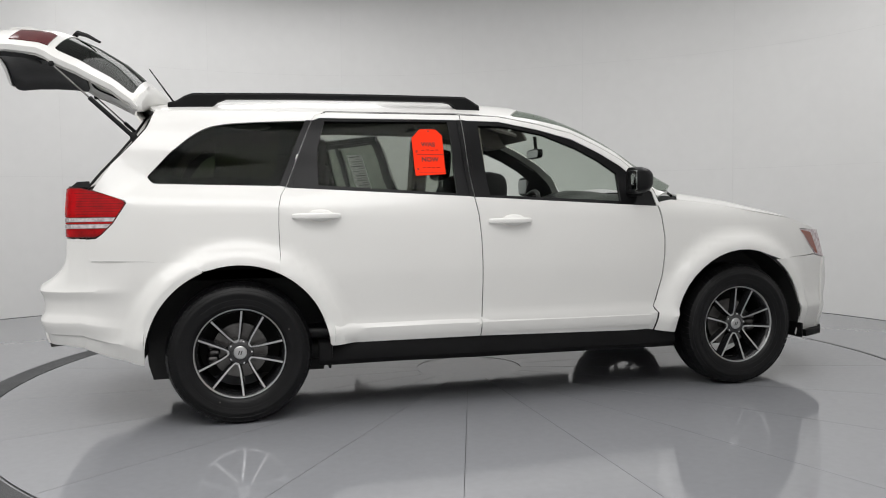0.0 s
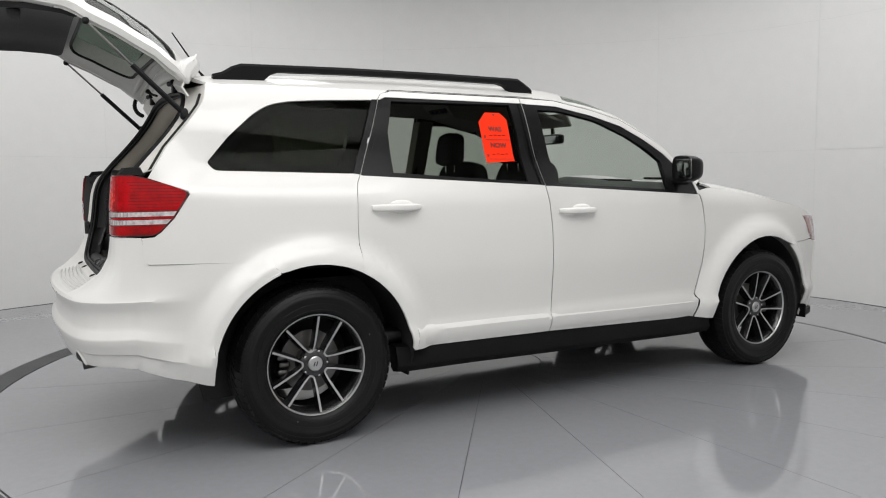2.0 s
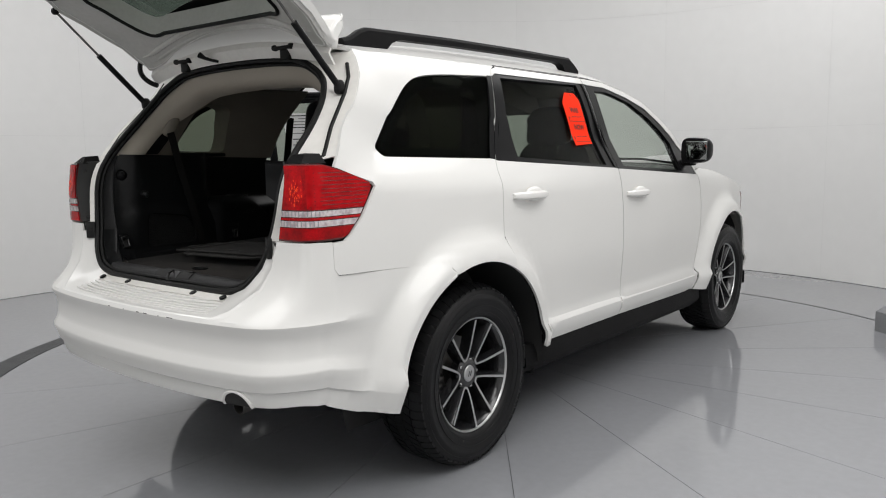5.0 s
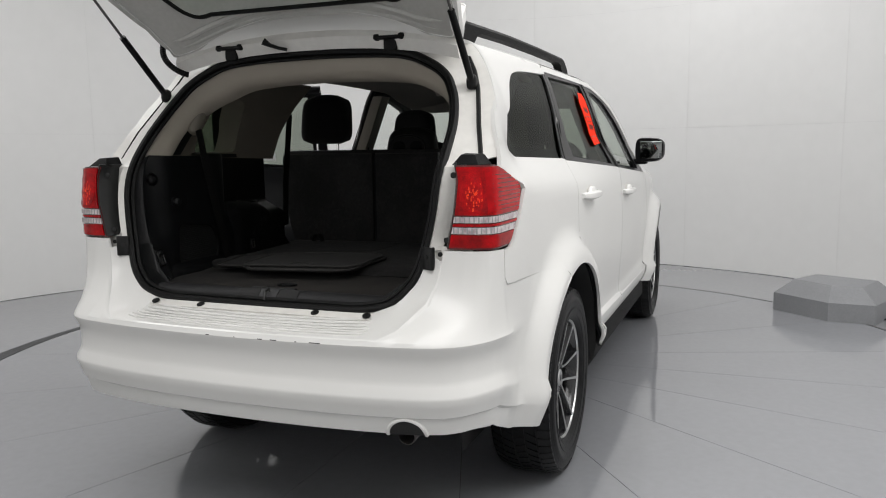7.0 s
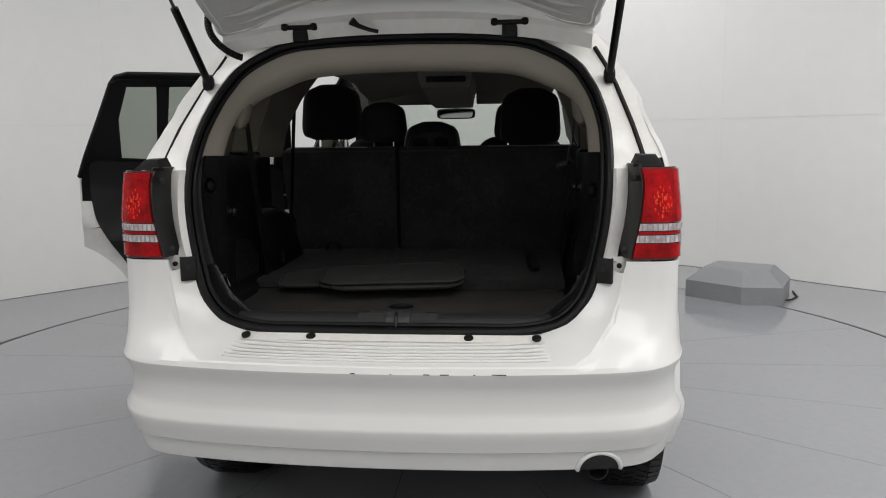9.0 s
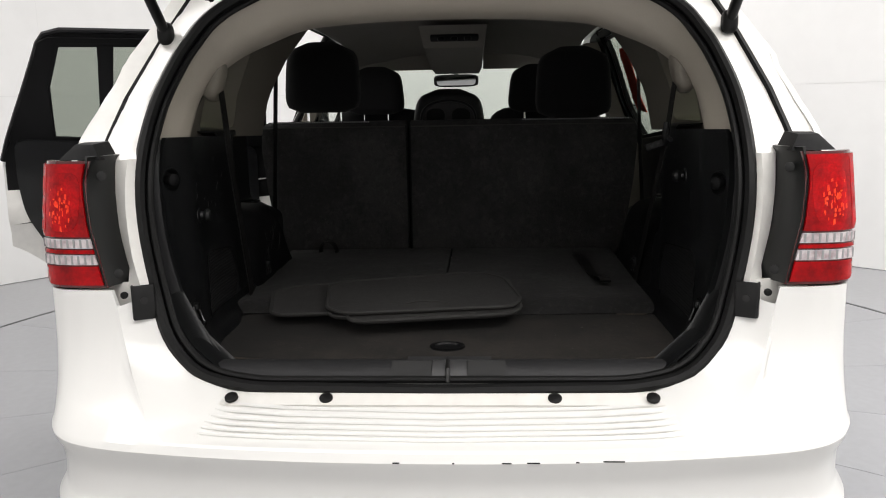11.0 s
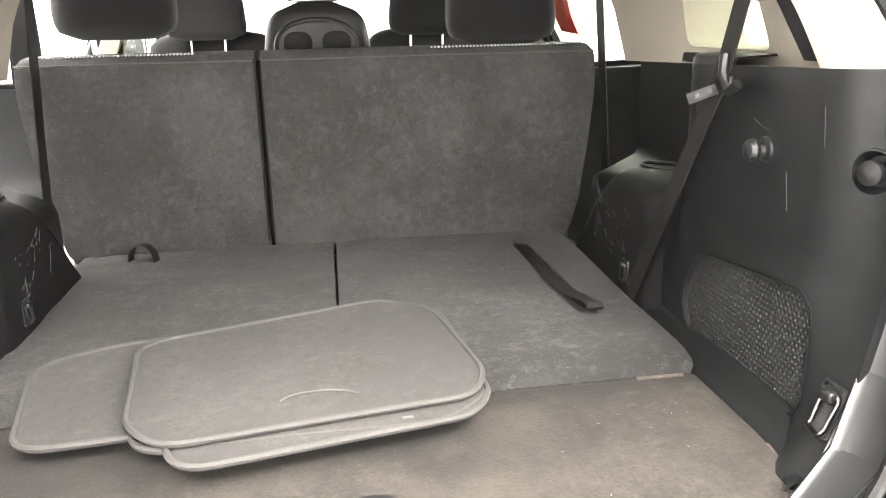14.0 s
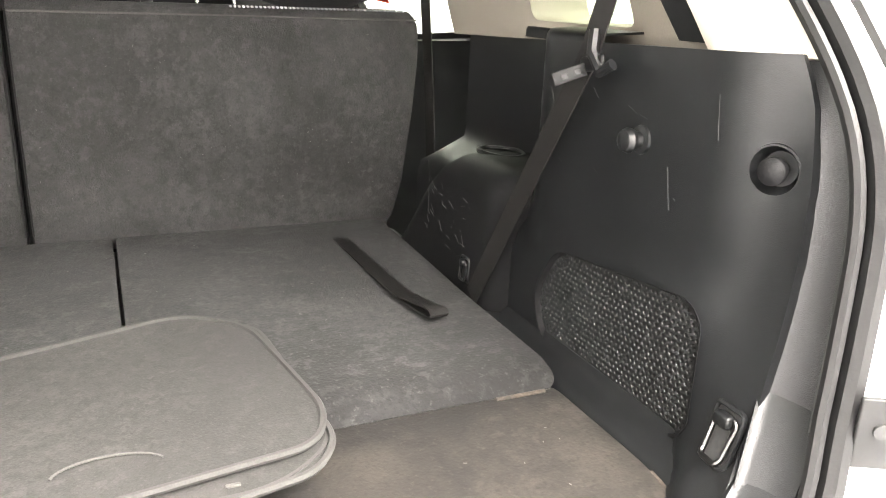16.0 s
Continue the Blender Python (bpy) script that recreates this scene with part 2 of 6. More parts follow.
def grille_mat():
    """Black plastic with a staggered grid of small holes."""
    m = mat("speaker_grille", (0.03, 0.03, 0.031), 0.4)
    nt = m.node_tree
    N, L = nt.nodes, nt.links
    b = N["Principled BSDF"]
    co = N.new("ShaderNodeTexCoord").outputs["Object"]
    sep = N.new("ShaderNodeSeparateXYZ")
    L.new(co, sep.inputs[0])

    def mth(op, a, c=None):
        n = N.new("ShaderNodeMath")
        n.operation = op
        for i, val in enumerate((a, c)):
            if val is None:
                continue
            if isinstance(val, (int, float)):
                n.inputs[i].default_value = val
            else:
                L.new(val, n.inputs[i])
        return n.outputs[0]
    step = 0.0085
    row = mth("DIVIDE", sep.outputs["Z"], step * 0.866)
    fr = mth("FLOOR", row)
    u = mth("ADD", mth("DIVIDE", sep.outputs["X"], step), mth("MULTIPLY", mth("MODULO", fr, 2.0), 0.5))
    du = mth("SUBTRACT", mth("FRACT", u), 0.5)
    dv = mth("SUBTRACT", mth("FRACT", row), 0.5)
    d = mth("SQRT", mth("ADD", mth("MULTIPLY", du, du), mth("MULTIPLY", dv, dv)))
    r = N.new("ShaderNodeMapRange")
    r.inputs[1].default_value, r.inputs[2].default_value = 0.22, 0.36
    L.new(d, r.inputs[0])
    mix = N.new("ShaderNodeMix")
    mix.data_type = "RGBA"
    mix.inputs[6].default_value, mix.inputs[7].default_value = (0.0015, 0.0015, 0.0015, 1), (0.0105, 0.0108, 0.011, 1)
    L.new(r.outputs[0], mix.inputs[0])
    L.new(mix.outputs[2], b.inputs["Base Color"])
    bp = N.new("ShaderNodeBump")
    bp.inputs["Strength"].default_value, bp.inputs["Distance"].default_value = 0.9, 0.003
    L.new(r.outputs[0], bp.inputs["Height"])
    L.new(bp.outputs[0], b.inputs["Normal"])
    return m


GRILLE = grille_mat()


# ---- mesh helpers ----
class Geo:
    def __init__(self, m=None):
        self.v, self.f, self.m = [], [], m

    def add(self, verts, faces):
        k = len(self.v)
        self.v += [self.m @ Vector(p) if self.m else Vector(p) for p in verts]
        self.f += [tuple(k + i for i in q) for q in faces]
        return self


def part(name, g, material, parent=None, label="", sharp=35.0):
    me = bpy.data.meshes.new(name)
    me.from_pydata(g.v, [], g.f)
    me.validate()
    bm = bmesh.new()
    bm.from_mesh(me)
    bmesh.ops.recalc_face_normals(bm, faces=bm.faces)
    bm.to_mesh(me)
    bm.free()
    me.polygons.foreach_set("use_smooth", [True] * len(me.polygons))
    me.set_sharp_from_angle(angle=radians(sharp))
    me.materials.append(material)
    ob = new(name, me)
    if parent:
        ob.parent = parent
    if label:
        ob["label"] = label
    return ob


def thing(name, label, category, group="", kind=""):
    return tagged(new(name), label, category, group, kind)


def box(g, c, s, bevel=0.006, m=None, k=2):
    """A box with rounded edges."""
    bevel = min(bevel, min(s) * 0.49)
    bm = bmesh.new()
    for sx in (-1, 1):
        for sy in (-1, 1):
            for sz in (-1, 1):
                for i in range(k + 1):
                    for j in range(k + 1 - i):
                        d = Vector((i, j, k - i - j)).normalized() * bevel
                        p = Vector((sx * (s[0] / 2 - bevel + d.x), sy * (s[1] / 2 - bevel + d.y), sz * (s[2] / 2 - bevel + d.z)))
                        bm.verts.new((m @ p if m else p) + Vector(c))
    bmesh.ops.convex_hull(bm, input=bm.verts)
    bm.verts.index_update()
    g.add([v.co.copy() for v in bm.verts], [[v.index for v in f.verts] for f in bm.faces])
    bm.free()
    return g


def hull(g, pts):
    bm = bmesh.new()
    for p in pts:
        bm.verts.new(p)
    bmesh.ops.convex_hull(bm, input=bm.verts)
    bm.verts.index_update()
    keep = [v for v in bm.verts if v.link_faces]
    no = {v.index: i for i, v in enumerate(keep)}
    g.add([v.co.copy() for v in keep], [[no[v.index] for v in f.verts] for f in bm.faces])
    bm.free()
    return g


def tube(g, pts, r, n=10, closed=False, flat=1.0, up=None):
    """A round or flattened rod along points."""
    pts = [Vector(p) for p in pts]
    rows = []
    last = Vector(up) if up else None
    for i, p in enumerate(pts):
        a = pts[i - 1] if (i or closed) else p
        b = pts[(i + 1) % len(pts)] if (i + 1 < len(pts) or closed) else p
        t = (b - a).normalized()
        if last is None:
            last = t.orthogonal().normalized()
        w = (last - t * last.dot(t)).normalized()
        last = w
        q = t.cross(w)
        rr = r[i] if isinstance(r, (list, tuple)) else r
        rows.append([p + w * (rr * flat * math.cos(2 * math.pi * k / n)) + q * (rr * math.sin(2 * math.pi * k / n)) for k in range(n)])
    m = len(rows)
    faces = []
    for i in range(m if closed else m - 1):
        for k in range(n):
            faces.append((i * n + k, i * n + (k + 1) % n, (i + 1) % m * n + (k + 1) % n, (i + 1) % m * n + k))
    if not closed:
        faces += [tuple(range(n))[::-1], tuple((m - 1) * n + k for k in range(n))]
    return g.add([p for row in rows for p in row], faces)


def ribbon(g, pts, side, w, t=0.0015):
    """A flat strap along points, its width along side."""
    pts = [Vector(p) for p in pts]
    side = Vector(side).normalized()
    rows = []
    for i, p in enumerate(pts):
        d = (pts[min(i + 1, len(pts) - 1)] - pts[max(i - 1, 0)]).normalized()
        s = (side - d * side.dot(d)).normalized()
        n = d.cross(s)
        rows.append([p + s * w / 2 + n * t, p - s * w / 2 + n * t, p - s * w / 2 - n * t, p + s * w / 2 - n * t])
    faces = [(i * 4 + k, i * 4 + (k + 1) % 4, i * 4 + 4 + (k + 1) % 4, i * 4 + 4 + k) for i in range(len(rows) - 1) for k in range(4)]
    faces += [(3, 2, 1, 0), tuple(len(rows) * 4 - 4 + k for k in range(4))]
    return g.add([p for row in rows for p in row], faces)


def lathe(g, prof, m, n=48, closed=True):
    """A profile of (radius, height) turned about the z axis of m."""
    vs = [m @ Vector((r * math.cos(2 * math.pi * k / n), r * math.sin(2 * math.pi * k / n), h)) for r, h in prof for k in range(n)]
    fs = [(i * n + k, i * n + (k + 1) % n, (i + 1) * n + (k + 1) % n, (i + 1) * n + k) for i in range(len(prof) - 1) for k in range(n)]
    if closed:
        if prof[0][0] > 1e-4:
            fs.append(tuple(range(n))[::-1])
        if prof[-1][0] > 1e-4:
            fs.append(tuple((len(prof) - 1) * n + k for k in range(n)))
    return g.add(vs, fs)


def loft(g, rows, thick=0.0, closed=False, out=None):
    """A sheet over rows of points; with a thickness it gets a back and a rim."""
    n = len(rows[0])
    vs = [Vector(p) for row in rows for p in row]
    fs = []
    for i in range(len(rows) - 1):
        for k in range(n if closed else n - 1):
            fs.append((i * n + k, i * n + (k + 1) % n, (i + 1) * n + (k + 1) % n, (i + 1) * n + k))
    return sheet(g, vs, fs, thick, out)


def sheet(g, vs, fs, thick=0.0, out=None):
    """Adds a sheet; thick > 0 gives it a back on the side away from out (or against its normals)."""
    if not thick:
        return g.add(vs, fs)
    nor = [Vector((0, 0, 0)) for _ in vs]
    for f in fs:
        a, b, c = vs[f[0]], vs[f[1]], vs[f[2]]
        q = (b - a).cross(c - a)
        for i in f:
            nor[i] += q
    if out is not None and sum(nor, Vector((0, 0, 0))).dot(Vector(out)) < 0:
        nor = [-q for q in nor]
    back = [p - q.normalized() * thick for p, q in zip(vs, nor)]
    k = len(vs)
    count = {}
    for f in fs:
        for a, b in zip(f, f[1:] + f[:1]):
            count[(a, b)] = count.get((a, b), 0) + 1
    rim = [(a, b, b + k, a + k) for (a, b) in count if (b, a) not in count]
    return g.add(list(vs) + back, list(fs) + [tuple(i + k for i in f[::-1]) for f in fs] + [q[::-1] for q in rim])


def inside(p, poly):
    x, y = p
    c = False
    j = len(poly) - 1
    for i in range(len(poly)):
        (xi, yi), (xj, yj) = poly[i], poly[j]
        if (yi > y) != (yj > y) and x < (xj - xi) * (y - yi) / (yj - yi) + xi:
            c = not c
        j = i
    return c


def resample(poly, step):
    out = []
    for a, b in zip(poly, poly[1:] + poly[:1]):
        n = max(1, math.ceil(math.dist(a, b) / step))
        out += [(a[0] + (b[0] - a[0]) * i / n, a[1] + (b[1] - a[1]) * i / n) for i in range(n)]
    return out


def rounded(poly, r, n=4):
    """The polygon with its corners filleted."""
    out = []
    for i, p in enumerate(poly):
        p = Vector(p)
        a, b = Vector(poly[i - 1]) - p, Vector(poly[(i + 1) % len(poly)]) - p
        d = min(r, a.length * 0.45, b.length * 0.45)
        s, e = p + a.normalized() * d, p + b.normalized() * d
        for k in range(n + 1):
            t = k / n
            q = s * (1 - t) ** 2 + p * (2 * t * (1 - t)) + e * t ** 2
            out.append((q.x, q.y))
    return out


def arc(cx, cy, r, a0, a1, n=16):
    return [(cx + r * math.cos(radians(a0 + (a1 - a0) * k / n)), cy + r * math.sin(radians(a0 + (a1 - a0) * k / n))) for k in range(n + 1)]


def panel(g, poly, surface, thick=0.0, step=0.05, holes=(), out=None):
    """A piece of a curved surface, cut to an outline in the surface's two coordinates."""
    from mathutils.geometry import delaunay_2d_cdt
    loops = [resample(list(q), step) for q in (poly, *holes)]
    pts, edges = [], []
    for lp in loops:
        k = len(pts)
        pts += lp
        edges += [(k + i, k + (i + 1) % len(lp)) for i in range(len(lp))]
    lo = [min(p[i] for p in loops[0]) for i in (0, 1)]
    hi = [max(p[i] for p in loops[0]) for i in (0, 1)]
    rim = np.array(pts)
    for i in range(int((hi[0] - lo[0]) / step) + 1):
        for j in range(int((hi[1] - lo[1]) / step) + 1):
            p = (lo[0] + (i + 0.5) * step + (j % 2) * step * 0.3, lo[1] + (j + 0.5) * step)
            if inside(p, loops[0]) and not any(inside(p, h) for h in loops[1:]) and np.min(np.hypot(*(rim - p).T)) > step * 0.45:
                pts.append(p)
    vs, _, fs, *_ = delaunay_2d_cdt([Vector(p) for p in pts], edges, [], 0, 1e-5)
    keep = []
    for f in fs:
        c = sum((vs[i] for i in f), Vector((0, 0))) / len(f)
        if inside(c, loops[0]) and not any(inside(c, h) for h in loops[1:]):
            keep.append(tuple(f))
    used = sorted({i for f in keep for i in f})
    no = {i: k for k, i in enumerate(used)}
    return sheet(g, [Vector(surface(vs[i].x, vs[i].y)) for i in used], [tuple(no[i] for i in f) for f in keep], thick, out)


def pillow(g, c, s, e=0.5, m=None, nu=28, nv=16):
    """A soft rounded block (superellipsoid)."""
    def sp(v, k):
        return math.copysign(abs(v) ** k, v)
    vs, fs = [], []
    for j in range(nv + 1):
        b = -math.pi / 2 + math.pi * j / nv
        for i in range(nu):
            a = 2 * math.pi * i / nu
            p = Vector((s[0] / 2 * sp(math.cos(b), e) * sp(math.cos(a), e), s[1] / 2 * sp(math.cos(b), e) * sp(math.sin(a), e), s[2] / 2 * sp(math.sin(b), e)))
            vs.append((m @ p if m else p) + Vector(c))
    for j in range(nv):
        for i in range(nu):
            fs.append((j * nu + i, j * nu + (i + 1) % nu, (j + 1) * nu + (i + 1) % nu, (j + 1) * nu + i))
    return g.add(vs, fs)


def lerp(x, xs, ys):
    return float(np.interp(x, xs, ys))


def smooth(a, b, x):
    t = min(1.0, max(0.0, (x - a) / (b - a)))
    return t * t * (3 - 2 * t)


# ---- the studio ----
def wall_radius(a):
    """How far the curved wall stands from the turntable's middle, by the angle."""
    return lerp(a, [-180, -150, -110, -80, -57, -33, -10, 15, 40, 57, 80, 110, 137, 160, 180],
                [7.0, 6.9, 6.4, 4.9, 3.85, 4.0, 4.1, 4.25, 4.0, 3.85, 4.3, 4.7, 5.1, 6.3, 7.0])


def wall_point(a, z, off=0.0):
    a = (a + 180) % 360 - 180
    r = sum(wall_radius((a + d + 180) % 360 - 180) for d in (-12, -8, -4, 0, 4, 8, 12)) / 7 + off
    return (CX + r * math.cos(radians(a)), CY + r * math.sin(radians(a)), z)


wall = tagged(new("wall_curved"), "smooth white curved studio wall of joined panels", "wall", kind="structure")
SPLITS = [-172, -151, -130, -112, -95, -78, -58, -36, -14, 9, 31, 54, 74, 93, 112, 130, 148, 167]
for z0, z1 in ((0.0, 1.42), (1.4215, 2.64), (2.6415, CEIL)):
    for a0, a1 in zip(SPLITS, SPLITS[1:] + [SPLITS[0] + 360]):
        g = Geo()
        loft(g, [[wall_point(a0 + 0.008 + (a1 - a0 - 0.016) * i / 10, z) for i in range(11)] for z in (z0, z1)])
        part("panel", g, WALL, wall)
g = Geo()
loft(g, [[wall_point(a, z, 0.02) for a in range(-180, 181, 6)] for z in (0.0, CEIL)])
part("backing", g, CEILING, wall)
ceiling = tagged(part("ceiling", loft(Geo(), [[wall_point(a, CEIL, 0.1) for a in range(-180, 180, 6)], [wall_point(a, CEIL + 0.08, 0.1) for a in range(-180, 180, 6)]], closed=True), CEILING),
                 "plain white studio ceiling", "ceiling", kind="structure")
ring = [wall_point(a, CEIL, 0.1) for a in range(-180, 180, 6)]
bm = bmesh.new()
bm.from_mesh(ceiling.data)
bm.faces.new([bm.verts.new(p) for p in ring])
bm.to_mesh(ceiling.data)
bm.free()

floor = tagged(part("floor", hull(Geo(), [(CX + 9 * math.cos(k * math.pi / 24), CY + 9 * math.sin(k * math.pi / 24), z) for k in range(48) for z in (-0.06, -0.004)]), OUTERFLOOR),
               "glossy light grey painted studio floor", "floor", kind="structure")
AXIS = Matrix.Translation((CX, CY, 0))
def ring_width(a):
    """The dark gap round the turntable is wide behind the car and a hair's breadth before it."""
    a %= 360
    return lerp(a, [0, 80, 112, 135, 205, 232, 262, 360], [.022, .022, .11, .16, .17, .15, .022, .022])


rows = [[(CX + r * math.cos(radians(a)), CY + r * math.sin(radians(a)), z) for a in range(0, 361, 2) for r, z in (((RT + .004 + ring_width(a) * k), zz),)] for k, zz in ((0, -.01), (.02, .001), (.97, .001), (1, -.01))]
turntable_ring = tagged(part("turntable_ring", loft(Geo(), rows), RINGMAT),
                        "dark rubber strip around the rear of the turntable", "turntable ring", kind="structure")
turntable = tagged(part("turntable", lathe(Geo(), [(RT - 0.005, -0.012), (RT - 0.005, -0.003), (0.001, -0.003)], AXIS, 160, False), SCREW),
                   "glossy grey round turntable with radial panel joints", "turntable", kind="structure")
# ---- the car: x ahead from the rear axle, y to its left ----
car = thing("car", "white family car with open tailgate and one open rear door", "car")
ZB = [0.25, 0.35, 0.4, 0.455, 0.47, 0.523, 0.6, 0.75, 0.9, 1.0, 1.06, 1.1, 1.14, 1.27, 1.4, 1.5, 1.56, 1.6, 1.63]
YB = [0.775, 0.8, 0.822, 0.838, 0.82, 0.818, 0.822, 0.832, 0.832, 0.828, 0.824, 0.815, 0.79, 0.722, 0.685, 0.652, 0.625, 0.602, 0.56]
XT = [-0.95, -0.85, -0.75, -0.65, -0.5, -0.3, 0, 0.4, 1.2, 2.2, 2.6, 3.0, 3.4, 3.6, 3.75]
DT = [-0.26, -0.13, -0.056, -0.043, -0.033, -0.03, -0.02, -0.008, 0, 0, -0.012, -0.035, -0.085, -0.155, -0.29]
AXLES = (0.0, 2.89)
HUBZ = 0.362


def belt(x):
    return 1.22 - 0.063 * x


def half_width(x, z):
    b = belt(x)
    if z <= .8:
        q = z
    elif z <= b:
        q = .8 + (z - .8) * .3 / (b - .8)
    else:
        q = 1.10 + (z - b) * .5 / (1.6 - b)
    d = min(math.hypot(x - a, z - HUBZ) for a in AXLES)
    waist = lerp(q, [1.02, 1.10, 1.2, 1.3], [0, 1, .5, 0]) * lerp(x, [-.70, -.55, -.42, .25, 1.26], [-.050, -.070, -.085, -.055, 0])
    pillar = smooth(1.17, 1.28, z) * lerp(x, [-.65, -.45, -.33], [.034, .016, 0])
    return lerp(q, ZB, YB) + lerp(x, XT, DT) + pillar + waist + 0.062 * smooth(0, 1, (.58 - d) / .10)


def side_at(s, off=0.0):
    return lambda x, z: (x, s * (half_width(x, z) + off), z)


DOORTOP = [(1.224, 1.599), (1.448, 1.593), (1.677, 1.551), (1.877, 1.499), (2.044, 1.419), (2.177, 1.343), (2.306, 1.228), (2.352, 1.165), (2.370, 1.092)]
EDGE = [(-.6, 1.60), (-.389, 1.606), (1.227, 1.606)] + [(x, z + .006) for x, z in DOORTOP[1:]] + [(2.75, 1.05)]
CROWN = [(-.6, 1.650), (-.46, 1.668), (-.2, 1.692), (.3, 1.716), (.8, 1.722), (1.3, 1.715), (1.6, 1.703), (1.8, 1.672), (2.0, 1.605), (2.3, 1.455), (2.5, 1.335), (2.7, 1.20), (2.8, 1.13)]


def top_edge(x):
    return lerp(x, *zip(*EDGE))


def top(x, y, off=0.0):
    c, e = lerp(x, *zip(*CROWN)), top_edge(x)
    w = half_width(x, e)
    return (x, y, c - (c - e) * min(1.3, abs(y) / w) ** 2.6 + off)


ARCH = 0.452
B_SEAM = [(1.273, .383), (1.281, .520), (1.285, .676), (1.284, .799), (1.279, .922), (1.266, 1.044), (1.246, 1.136), (1.224, 1.599)]
R_SEAM = [(.214, .761), (.208, .859), (.205, 1.003), (.208, 1.103), (.222, 1.161), (.248, 1.202), (.396, 1.557), (.420, 1.588), (.475, 1.602)]
F_SEAM = [(2.328, .357), (2.344, .461), (2.321, .498), (2.335, .537), (2.373, .668), (2.388, .798), (2.388, .896), (2.371, 1.010), (2.353, 1.073)]
R_BLACK = [(.258, 1.197), (.404, 1.556), (.440, 1.572), (1.220, 1.571), (1.240, 1.142)]
R_GLASS = [(.417, 1.209), (.419, 1.400), (.468, 1.553), (1.147, 1.560), (1.158, 1.419), (1.153, 1.160)]
F_BLACK = [(1.256, 1.139), (1.236, 1.569), (1.448, 1.564), (1.677, 1.520), (1.877, 1.466), (2.036, 1.388), (2.162, 1.312), (2.284, 1.208), (2.338, 1.155), (2.346, 1.076)]
F_GLASS = [(1.338, 1.150), (1.334, 1.291), (1.320, 1.539), (1.448, 1.539), (1.503, 1.532), (1.702, 1.491), (1.900, 1.411), (2.032, 1.340), (2.137, 1.266), (2.126, 1.107)]
Q_WIN = rounded([(-.426, 1.256), (-.411, 1.274), (-.317, 1.379), (-.207, 1.473), (-.129, 1.516), (-.039, 1.533), (.103, 1.544), (.392, 1.557), (.242, 1.205), (-.400, 1.222)], .04, 4)
HOODLINE = [(2.373, 1.100), (2.450, 1.112), (2.599, 1.100), (2.738, 1.085), (2.997, 1.035), (3.302, .985), (3.501, .920)]
OPENING = [(0, .763), (.37, .768), (.47, .79), (.535, .86), (.566, .97), (.583, 1.06), (.590, 1.155), (.594, 1.25), (.593, 1.31), (.586, 1.352), (.568, 1.415), (.529, 1.485), (.49, 1.518), (.45, 1.54), (.398, 1.565), (.34, 1.578), (.2, 1.590), (0, 1.595)]


def opening_edge(z):
    return lerp(z, [.75, .81, .87, .97, 1.06, 1.155, 1.22, 1.28, 1.34, 1.42, 1.5, 1.6], [-.815, -.803, -.775, -.755, -.742, -.730, -.690, -.636, -.578, -.513, -.457, -.43])


def opening_x(z):
    return sum(opening_edge(z + d) for d in (-.06, -.04, -.02, 0, .02, .04, .06)) / 7


def opening_loop(grow=0.0, back=0.0):
    pts = rounded(OPENING + [(-y, z) for y, z in OPENING[-2:0:-1]], 0.05, 4)
    out = []
    for y, z in pts:
        d = Vector((y, z - 1.18)).normalized()
        out.append((opening_x(z) - back, y + d.x * grow, z + d.y * grow))
    return out


def shrink(poly, d):
    c = sum((Vector(p) for p in poly), Vector((0, 0))) / len(poly)
    return [tuple(Vector(p) + (c - Vector(p)).normalized() * d) for p in poly]


def arch_part(cx, a0, a1, r=ARCH):
    return arc(cx, HUBZ, r, a0, a1, 14)


def handle(s, x0, x1, z, door, m):
    g = Geo(m)
    rows = []
    for i in range(13):
        t = i / 12
        x = x0 + (x1 - x0) * t
        o = .012 + .034 * (1 - abs(2 * t - 1) ** 4)
        h = .017 * (.7 + .3 * (1 - abs(2 * t - 1) ** 6))
        y = half_width(x, z)
        rows.append([(x, s * (y + a), z + b) for a, b in ((o - .014, h), (o, h * .6), (o + .003, 0), (o, -h * .6), (o - .014, -h), (o - .020, 0))])
    loft(g, rows, closed=True)
    g.add(rows[0], [tuple(range(6))])
    g.add(rows[-1], [tuple(range(6))])
    part("handle", g, PAINT, door)
    xm, w = x0 + (x1 - x0) * .58, abs(x1 - x0) * .30
    g = Geo(m)
    pillow(g, (xm, s * (half_width(xm, z) + .010), z + .004), (w * 1.75, .036, .062), .95, None, 20, 10)
    part("handle_bowl", g, PAINT, door)
    g = Geo(m)
    cup = [(xm + w * math.cos(2 * math.pi * k / 20), z + .036 * math.sin(2 * math.pi * k / 20)) for k in range(20)]
    panel(g, cup, lambda x, zz: (x, s * (half_width(x, zz) + .0015 - .0008), zz), .0, .02)
    part("handle_cup", g, JAMB, door)
    if x0 > 1:
        xk = x0 + .055
        part("lock", lathe(Geo(m), [(.006, 0), (.006, .004), (.001, .004)], Matrix.Translation((xk, s * (half_width(xk, z) + .036), z)) @ Matrix.Rotation(radians(-90 * s), 4, "X"), 10), GAP, door)


